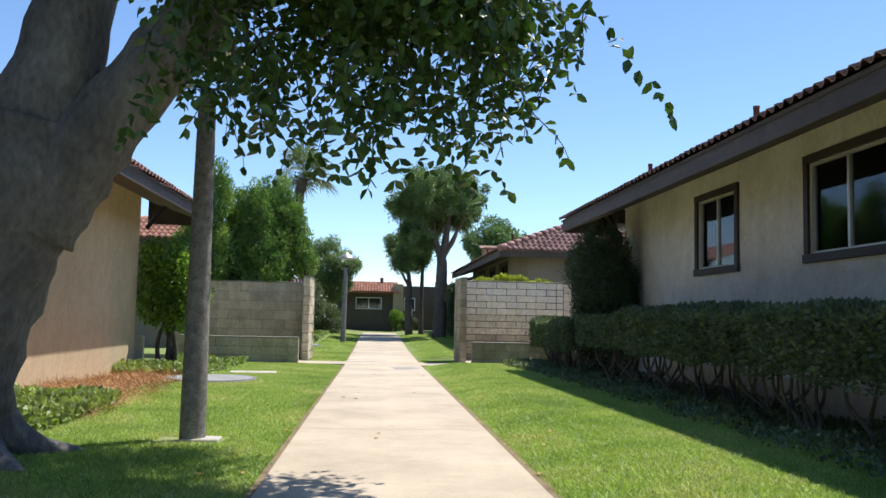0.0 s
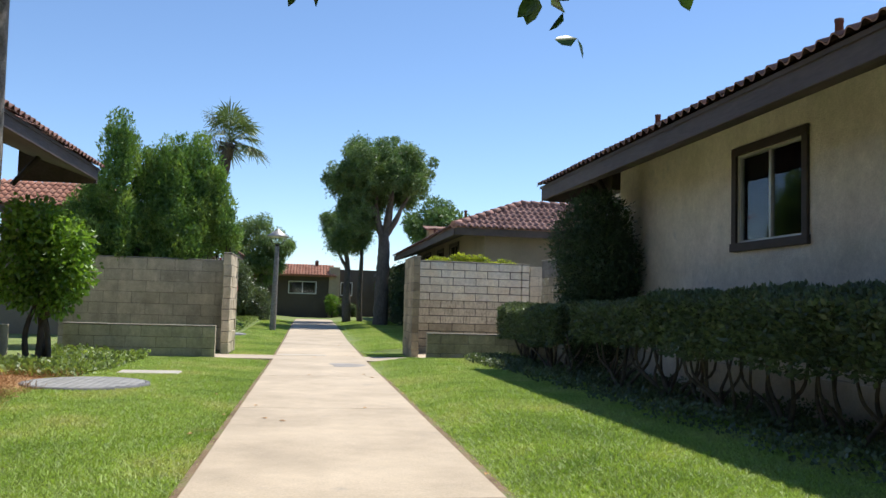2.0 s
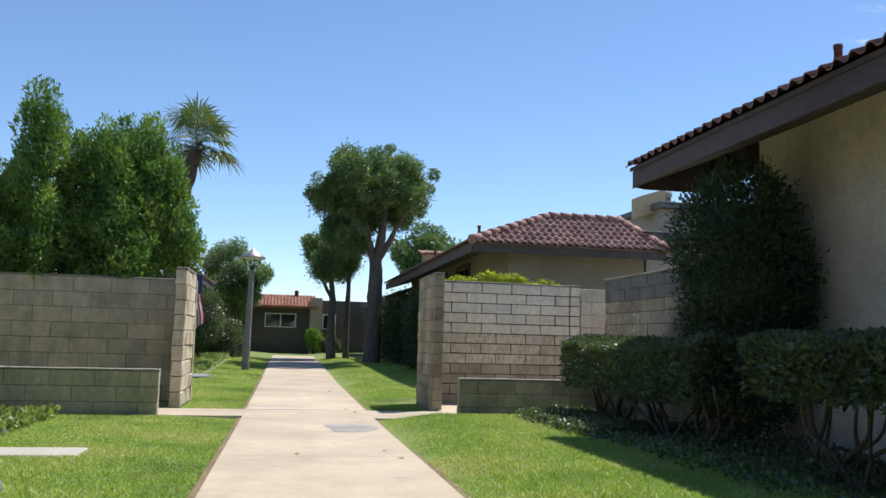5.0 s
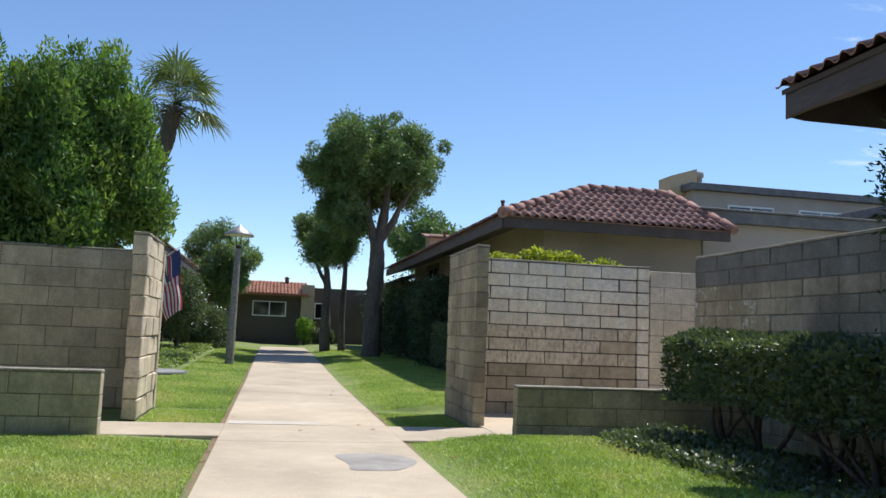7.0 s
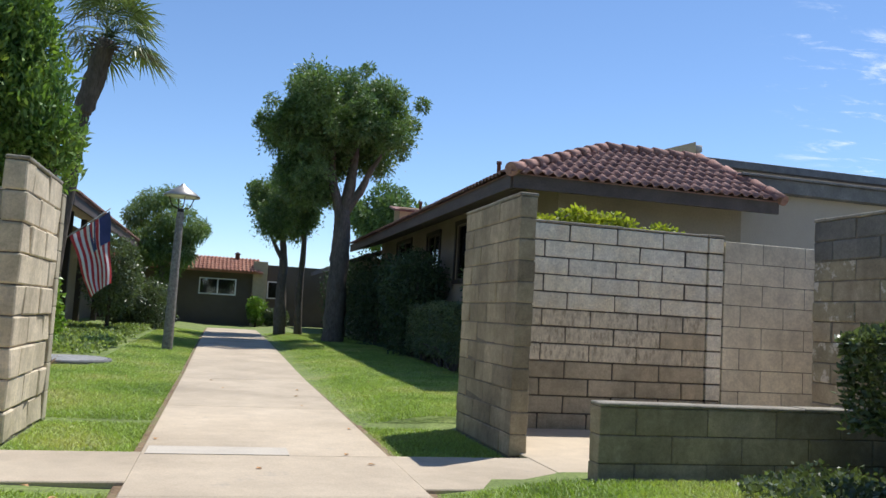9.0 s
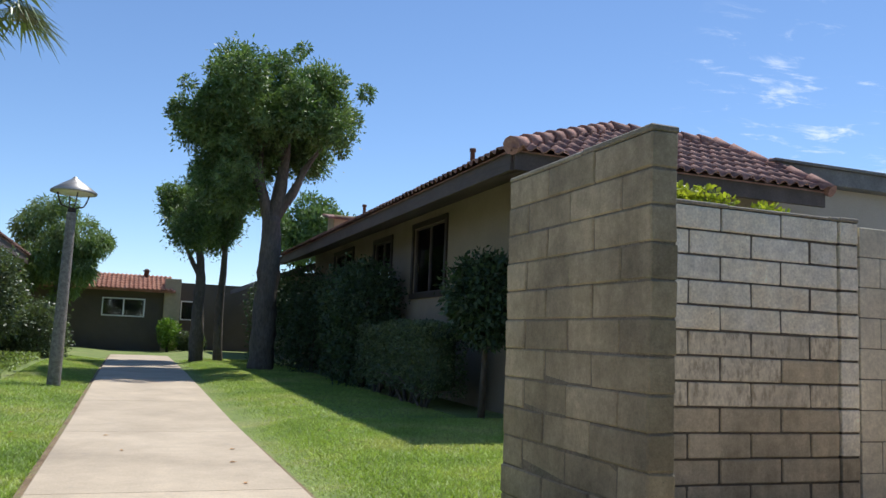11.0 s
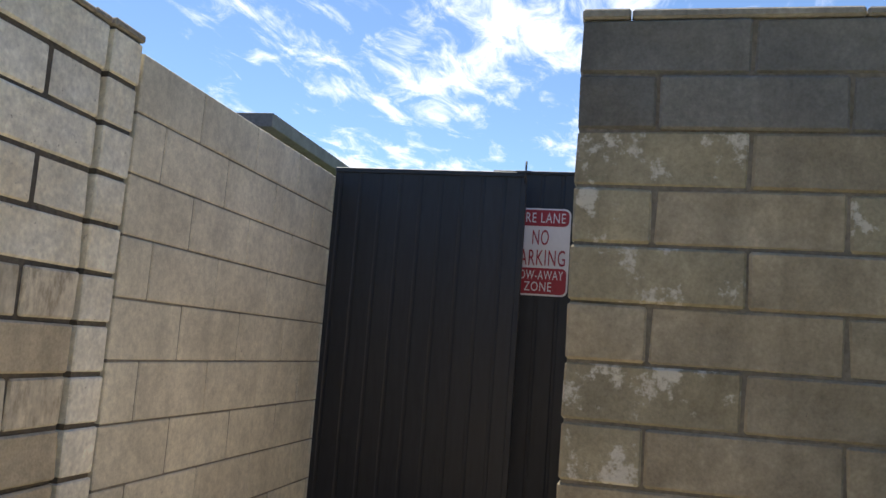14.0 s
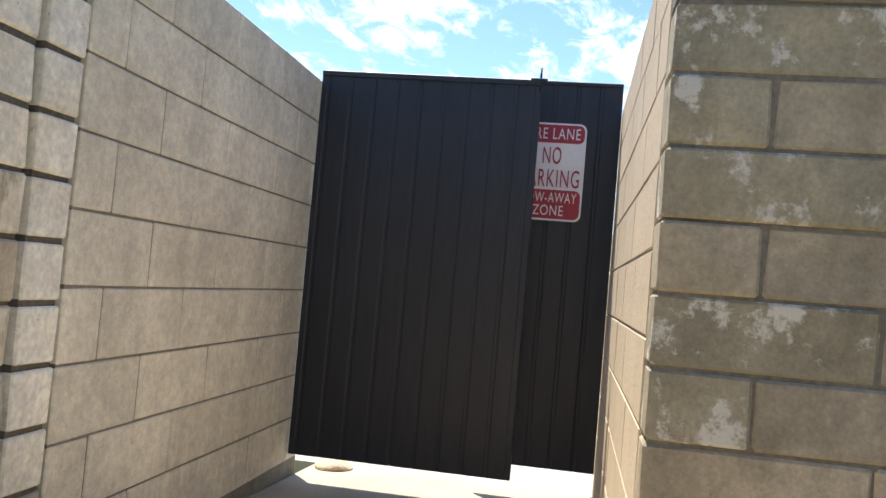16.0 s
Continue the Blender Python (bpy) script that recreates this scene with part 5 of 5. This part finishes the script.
# bushes in front of the western houses and the far house
for x, y, z, r, n, mat, label in ((-3.75, 33.2, 1.0, 0.62, 9000, LEAF_VINE, "sunlit clipped green bush behind the block wall"), (-3.35, 42.5, 2.0, 0.85, 9000, LEAF_HEDGE, "small dark leafy tree beside the porch"), (-2.6, 47.5, 0.9, 0.85, 7000, LEAF_HEDGE, "dark clipped box hedge near the far house"), (-3.4, 48.0, 0.9, 0.85, 7000, LEAF_HEDGE, "dark clipped box hedge near the far house"), (1.7, 60.6, 1.0, 0.5, 3500, LEAF_VINE, "green bush beside the far house's chimney wall"), (2.4, 60.5, 0.6, 0.35, 2500, LEAF_HEDGE, "low bush below the far house's window"), (3.0, 60.5, 0.6, 0.35, 2500, LEAF_HEDGE, "low bush below the far house's window")):
    s = plant("bush", (x, y, gz(y)), label, "bush")
    blobs = [(x, y, z, r), (x + 0.1, y, max(z * 0.55, z - 0.6), r * 0.95), (x - 0.1, y + 0.1, z + r * 0.35, r * 0.7)]
    p, d = blob_points(blobs, n, 0.6)
    leaves_of(s, "foliage", p, d, (0.06, 0.13), mat, narrow=0.5)
    hang(part("stem", tube([(x, y, gz(y) - 0.1), (x + 0.05, y, z)], [0.07, 0.03], 8), BARK_DARK), s)

# yellow-green creeper over the white wall
creeper = plant("creeper", (4.3, 25.4, 1.9), "bright yellow-green creeper spilling over the white wall", "creeper")
blobs = [(3.2 + i * 0.16, 25.45, 2.17 + 0.05 * math.sin(i * 1.7) + 0.16 * math.exp(-((i - 6) / 3.2) ** 2), 0.13) for i in range(15)]
p, d = blob_points(blobs, 3200, 0.4)
leaves_of(creeper, "foliage", p, d, (0.04, 0.08), LEAF_BRIGHT, narrow=0.6, pointed=True)
hang(part("stem", tube(bend([(4.4, 25.45, gz(25) - 0.1), (4.3, 25.45, 1.2), (4.4, 25.42, 2.1)], 5), np.linspace(0.04, 0.02, 11), 7), BARK_DARK), creeper)

# the palm
palm = plant("palm_tree", (-4.35, 37.2, gz(37)), "leaning fan palm with a shaggy dark trunk", "palm tree")
hang(part("trunk", tube(bend([(-4.15, 37.1, gz(37) - 0.2), (-3.92, 37.0, 2.1), (-3.72, 37.0, 4.4), (-3.6, 37.0, 5.5)], 8), np.linspace(0.21, 0.135, 25), 14, wobble=0.2), BARK_DARK), palm)

hang(part("boot_sleeve", tube(bend([(-3.63, 37.0, 5.3), (-3.6, 37.0, 5.55), (-3.43, 37.0, 6.3), (-3.24, 37.0, 7.15)], 6), np.interp(np.linspace(0, 1, 19), [0, 0.12, 0.6, 1], [0.145, 0.20, 0.25, 0.21]), 16, wobble=0.18), BARK_DARK), palm)


def frond(base, yaw, lift, size):
    """One fan leaf: a stalk and a pleated fan of pointed blades."""
    b = bmesh.new()
    d = Vector((math.cos(yaw) * math.cos(lift), math.sin(yaw) * math.cos(lift), math.sin(lift)))
    tip = Vector(base) + d * size * 0.55
    s = Vector((-math.sin(yaw), math.cos(yaw), 0))
    u = s.cross(d)
    tube([base, Vector(base) + d * size * 0.3 + Vector((0, 0, 0.03)), tip], [0.016, 0.012, 0.008], 4, bm=b)
    for k in range(17):
        a = radians(-105 + 210 * k / 16)
        way = d * math.cos(a) + s * math.sin(a)
        length = size * (0.62 - 0.10 * abs(k - 8) / 8)
        mid = tip + way * length * 0.55
        end = tip + way * length + Vector((0, 0, -0.22 * size * (0.4 + 0.6 * (k % 2))))
        wdt = s * math.cos(a) - d * math.sin(a)
        f = [b.verts.new(q) for q in (tip, mid + wdt * 0.028 + u * 0.01, end, mid - wdt * 0.028)]
        b.faces.new(f)
    return b


rr = random.Random(4)
for k in range(40):
    lift = rr.uniform(-0.5, 1.4) if k % 4 else rr.uniform(0.5, 1.4)
    hang(part("frond", frond(Vector((-3.2, 37.0, 7.25)) + Vector((rr.uniform(-0.1, 0.1), rr.uniform(-0.1, 0.1), rr.uniform(-0.1, 0.1))), k * 2.4, lift, rr.uniform(1.3, 1.65)), FROND), palm)
for k in range(26):
    a = rr.uniform(0, 6.28)
    hang(part("dead_stalk", tube([(-3.24, 37.0, 7.05), (-3.24 + 0.42 * math.cos(a), 37.0 + 0.42 * math.sin(a), 7.08 + rr.uniform(-0.25, 0.2))], [0.03, 0.015], 4), BARK_DARK), palm)

# flag on its staff
flag = thing("flag", (-3.6, 38.0, gz(38)), "striped flag hanging from a slanted staff by the porch", "flag")
hang(part("staff", tube([(-4.75, 38.18, 1.76), (-2.9, 37.6, 3.20)], [0.016, 0.014], 8), STEEL), flag)
FO, FD, FU = Vector((-2.92, 37.62, 3.14)), Vector((-0.64, 0.2, -0.50)), Vector((0.10, -0.02, -1.0))


def cloth(u0, u1, v0, v1, mat, name, lift=0.0):
    b = bmesh.new()
    rows = []
    for i in range(5):
        u = u0 + (u1 - u0) * i / 4
        row = []
        for j in range(11):
            v = v0 + (v1 - v0) * j / 10
            q = FO + FD * u * (1 - 0.45 * v) * 1.35 + FU * v * 1.75
            q += Vector((0.02 * math.sin(9 * v + 5 * u), 0.07 * math.sin(11 * u + 3 * v) - lift, 0))
            row.append(b.verts.new(q))
        rows.append(row)
    for a, c in zip(rows, rows[1:]):
        for j in range(10):
            f = b.faces.new((a[j], a[j + 1], c[j + 1], c[j]))
            f.smooth = True
    return hang(part(name, b, mat), flag)


for k in range(13):
    cloth(k / 13, (k + 1) / 13, 0, 1, FLAG_RED if k % 2 == 0 else FLAG_WHITE, "stripe")
cloth(0, 7 / 13, 0, 0.42, FLAG_BLUE, "canton", 0.006)

# ---- the big tree over the start ----
tree = plant("shade_tree", (-3.25, 6.9, gz(7)), "big grey-barked shade tree with forked trunk and hanging twigs", "tree")
root = []
limbs = [([(-3.4, 6.9, -0.25), (-3.38, 6.9, 0.15), (-3.25, 6.9, 0.6), (-3.02, 6.85, 1.4), (-2.86, 6.8, 2.1), (-2.75, 6.8, 2.6)], [0.66, 0.50, 0.42, 0.44, 0.50, 0.42]),
         ([(-2.72, 6.8, 1.75), (-2.45, 6.8, 2.2), (-2.1, 6.78, 2.72), (-1.48, 6.75, 3.52), (-0.85, 6.65, 4.4), (-0.2, 6.4, 5.2)], [0.34, 0.33, 0.29, 0.26, 0.20, 0.12]),
         ([(-2.85, 6.85, 2.1), (-2.72, 6.85, 2.6), (-2.58, 6.9, 3.25), (-2.45, 7.0, 4.2), (-2.3, 7.1, 5.4)], [0.42, 0.38, 0.33, 0.27, 0.15]),
         ([(-1.4, 6.75, 3.6), (-0.5, 6.5, 3.9), (0.6, 6.2, 4.1), (1.9, 6.0, 4.0)], [0.13, 0.10, 0.07, 0.03]),
         ([(-2.38, 7.05, 4.8), (-3.3, 7.5, 5.4), (-4.2, 8.2, 5.9)], [0.16, 0.1, 0.05])]
for k, (pts, rad) in enumerate(limbs):
    line = bend(pts, 7)
    r = np.interp(np.linspace(0, 1, len(line)), np.linspace(0, 1, len(rad)), rad)
    hang(part("trunk" if k == 0 else "limb", tube(line, r, 24, wobble=0.16), BARK), tree)
for a in (-0.6, 0.5, 1.6, 2.7, 3.8, 4.9):
    c, s = math.cos(a), math.sin(a)
    hang(part("root", tube(bend([(-3.3 + 0.25 * c, 6.9 + 0.25 * s, 0.35), (-3.3 + 0.55 * c, 6.9 + 0.55 * s, 0.02), (-3.3 + 1.0 * c, 6.9 + 1.0 * s, -0.12)], 5), np.linspace(0.2, 0.06, 11), 10, wobble=0.2), BARK), tree)
blobs = []
rr = random.Random(23)
for k in range(200):
    x, y = rr.uniform(-4.6, 1.35) if k % 4 else rr.uniform(-0.5, 1.0), rr.uniform(4.3, 6.7)
    if x < -1.3 and y > 4.6 and k % 3:
        continue
    low = 3.8 if x < -1.3 else 2.64 + (0.52 * min(x - 0.3, 2.0) if x > 0.3 else 0.10 * (0.3 - x))
    z = rr.uniform(low + 0.2, low + 2.2)
    blobs.append((x, y, z, rr.uniform(0.3, 0.55)))
high = random.Random(31)
for k in range(70):
    blobs.append((high.uniform(-5.2, -0.6), high.uniform(6.6, 8.8), high.uniform(5.2, 6.8), high.uniform(0.45, 0.7)))
for k in range(55):
    blobs.append((high.uniform(-2.6, 1.3), high.uniform(6.2, 8.8), high.uniform(5.3, 6.7), high.uniform(0.45, 0.7)))
p, d = blob_points(blobs, 95000, 0.2)
leaves_of(tree, "crown", p, d, (0.068, 0.105), LEAF, narrow=0.58, droop=0.6, pointed=True)
# hanging twigs with leaves
pts, ways = [], []
for k in range(110):
    x, y = rr.uniform(-1.5, 1.45), rr.uniform(4.9, 6.2)
    z = 2.76 + (0.42 if x > 0.25 else 0.16) * min(abs(x - 0.25), 2.0)
    n = rr.randint(5, 12)
    dx, dy = rr.uniform(-0.05, 0.05), rr.uniform(-0.04, 0.04)
    line = []
    for i in range(n):
        line.append((x + dx * i + 0.02 * math.sin(i * 1.3 + k), y + dy * i, z - 0.075 * i))
        if i > 0:
            for q in range(2):
                pts.append(line[-1])
                ways.append((0.6 * (-1) ** q, rr.uniform(-0.4, 0.4), -0.5))
    if k % 2 == 0:
        hang(part("twig", tube(line, np.linspace(0.006, 0.0025, n), 4), BARK_DARK), tree)
leaves_of(tree, "hanging_leaves", pts, np.array(ways), (0.07, 0.11), LEAF, narrow=0.58, droop=0.4, pointed=True)

# ---- ivy, straw and grass ----


def clear_of_covers(x, y):
    """Where no utility cover or pad lies."""
    free = ((x + 2.85) ** 2 + (y - 15.35) ** 2 > 0.83 ** 2) & ((x + 2.75) ** 2 + (y - 32.0) ** 2 > 0.83 ** 2)
    for x0, x1, y0, y1 in ((-2.92, -1.95, 17.28, 17.87), (-2.0, -1.34, 7.84, 8.34)):
        free &= ~((x > x0) & (x < x1) & (y > y0) & (y < y1))
    return free


def ground_cover(name, label, polys, count, size, mat, lift=(0.02, 0.14), **kw):
    pts = []
    for (x0, x1, y0, y1), share_of in polys:
        n = int(count * share_of)
        x, y = rng.uniform(x0, x1, n), rng.uniform(y0, y1, n)
        wav = np.array([noise.noise(Vector((a * 0.9, b * 0.9, 3))) for a, b in zip(x, y)])
        keep = (np.minimum.reduce([x - x0, x1 - x, y - y0, y1 - y]) + wav * 0.5) > 0.05
        keep &= clear_of_covers(x, y)
        x, y = x[keep], y[keep]
        hgt = np.array([ground_height(a, b) for a, b in zip(x, y)])
        pts.append(np.stack([x, y, hgt + rng.uniform(lift[0], lift[1], len(x)) * (1 + wav[keep])], 1))
    ob = leaf_mesh(name, np.concatenate(pts), size, mat, **kw)
    return tagged(ob, label, "ground cover", kind="stuff")


ground_cover("ivy", "low green ivy along the house wall", [((-5.2, -3.15, 7.9, 11.6), 0.42), ((-5.0, -3.1, 16.2, 21.6), 0.3), ((-5.4, -2.35, 33.2, 46), 0.45)], 42000, (0.05, 0.10), LEAF_IVY, narrow=0.75, up=0.9, droop=0)
ground_cover("ivy", "dark low ivy under the clipped hedge", [((3.4, 5.4, 4, 21.5), 0.8), ((3.3, 4.4, 18, 21.6), 0.2)], 24000, (0.03, 0.06), LEAF_HEDGE, narrow=0.75, up=0.9, droop=0)
ground_cover("straw", "dry brown straw mulch among the ivy", [((-5.0, -3.0, 9.4, 16.8), 0.75), ((-3.9, -2.6, 30.2, 32.2), 0.25)], 24000, (0.08, 0.2), STRAW, lift=(0.0, 0.05), narrow=0.035, up=0.1, droop=0)


bed = bmesh.new()
edge_pts = []
for k in range(40):
    y = 8.6 + 8.6 * k / 39
    edge_pts.append((-3.15 - 0.35 * math.sin(k * 0.35) - 0.15 * noise.noise(Vector((k * 0.5, 2, 1))) - max(0, (y - 15.5) * 0.7), y))
rows = [[bed.verts.new((x, y, ground_height(x, y) + 0.006 + 0.03 * math.sin(math.pi * q / 6))) for q, x in enumerate(np.linspace(ex, -5.04, 7))] for ex, y in edge_pts]
for a, c in zip(rows, rows[1:]):
    for q in range(6):
        bed.faces.new((a[q], a[q + 1], c[q + 1], c[q]))
tagged(part("straw_bed", bed, STRAW), "orange-brown dry straw bed along the tan wall", "mulch bed", kind="structure")


def grass(count, areas, size, name="grass"):
    pts = []
    total = sum((a[1] - a[0]) * (a[3] - a[2]) * a[4] for a in areas)
    for x0, x1, y0, y1, w in areas:
        n = int(count * (x1 - x0) * (y1 - y0) * w / total)
        x, y = rng.uniform(x0, x1, n), rng.uniform(y0, y1, n)
        ok = ((x < np.array([path_left(b) - 0.07 for b in y])) | (x > np.array([path_right(b) + 0.09 for b in y])))
        ok &= ~((y > 21.7) & (y < 23.2)) & clear_of_covers(x, y)
        x, y = x[ok], y[ok]
        pts.append(np.stack([x, y, np.array([ground_height(a, b) for a, b in zip(x, y)])], 1))
    p = np.concatenate(pts)
    n = len(p)
    a = rng.uniform(0, 2 * np.pi, n)
    h = rng.uniform(size[0], size[1], n)
    lean = rng.normal(size=(n, 2)) * 0.85
    w = np.full(n, 0.0065)
    side = np.stack([np.cos(a), np.sin(a), np.zeros(n)], 1) * w[:, None]
    tip = p + np.stack([lean[:, 0] * h, lean[:, 1] * h, h], 1)
    v = np.stack([p - side, p + side, tip], 1).reshape(-1, 3)
    me = bpy.data.meshes.new(name)
    me.vertices.add(len(v))
    me.vertices.foreach_set("co", v.ravel())
    me.loops.add(len(v))
    me.loops.foreach_set("vertex_index", np.arange(len(v), dtype=np.int32))
    me.polygons.add(n)
    me.polygons.foreach_set("loop_start", np.arange(0, len(v), 3, dtype=np.int32))
    me.update(calc_edges=True)
    me.materials.append(BLADE)
    return tagged(new(name, me), "short mown green grass blades", "grass", kind="stuff")


grass(1050000, [(-4.6, -0.5, 2.5, 9, 1.0), (-3.6, -0.5, 9, 21.7, 0.75), (1.1, 4.2, 2.5, 9, 1.3), (1.1, 4.2, 9, 21.7, 0.9), (-1.75, -0.4, 23.2, 25, 0.6), (-3.2, -0.4, 25.3, 31, 0.45), (1.2, 2.4, 23.2, 25, 0.7), (1.2, 5.4, 25.3, 31, 0.5), (-2.2, -0.3, 31, 50, 0.2), (1.2, 4.6, 31, 50, 0.2)], (0.02, 0.045))

# dead leaves on the path and lawn
rr = random.Random(31)
for k in range(46):
    y = rr.uniform(3, 30)
    x = rr.uniform(path_left(y) - 0.9, path_right(y) + 0.9)
    a = rr.uniform(0, 360)
    on_path = path_left(y) < x < path_right(y)
    b = bmesh.new()
    v = [b.verts.new(q) for q in ((0, 0, 0.004), (0.03, 0.022, 0.012), (0.075, 0, 0.004), (0.03, -0.022, 0.013))]
    b.faces.new((v[0], v[1], v[2])), b.faces.new((v[0], v[2], v[3]))
    leaf = part("dead_leaf", b, STRAW)
    leaf.matrix_basis = pose(x, y, (gz(y) + 0.032) if on_path else ground_height(x, y) + 0.03, 0, 0, a)
    tagged(leaf, "small dry brown leaf lying on the ground", "leaf", "fallen leaves")

# ---- the plan is drawn in wall units; bring it to metres ----
for me in bpy.data.meshes:
    me.transform(Matrix.Scale(UNIT, 4))
for ob in scene.objects:
    if ob.type in ("MESH", "EMPTY"):
        ob.location = ob.location * UNIT
        inv = ob.matrix_parent_inverse.copy()
        inv.translation = inv.translation * UNIT
        ob.matrix_parent_inverse = inv
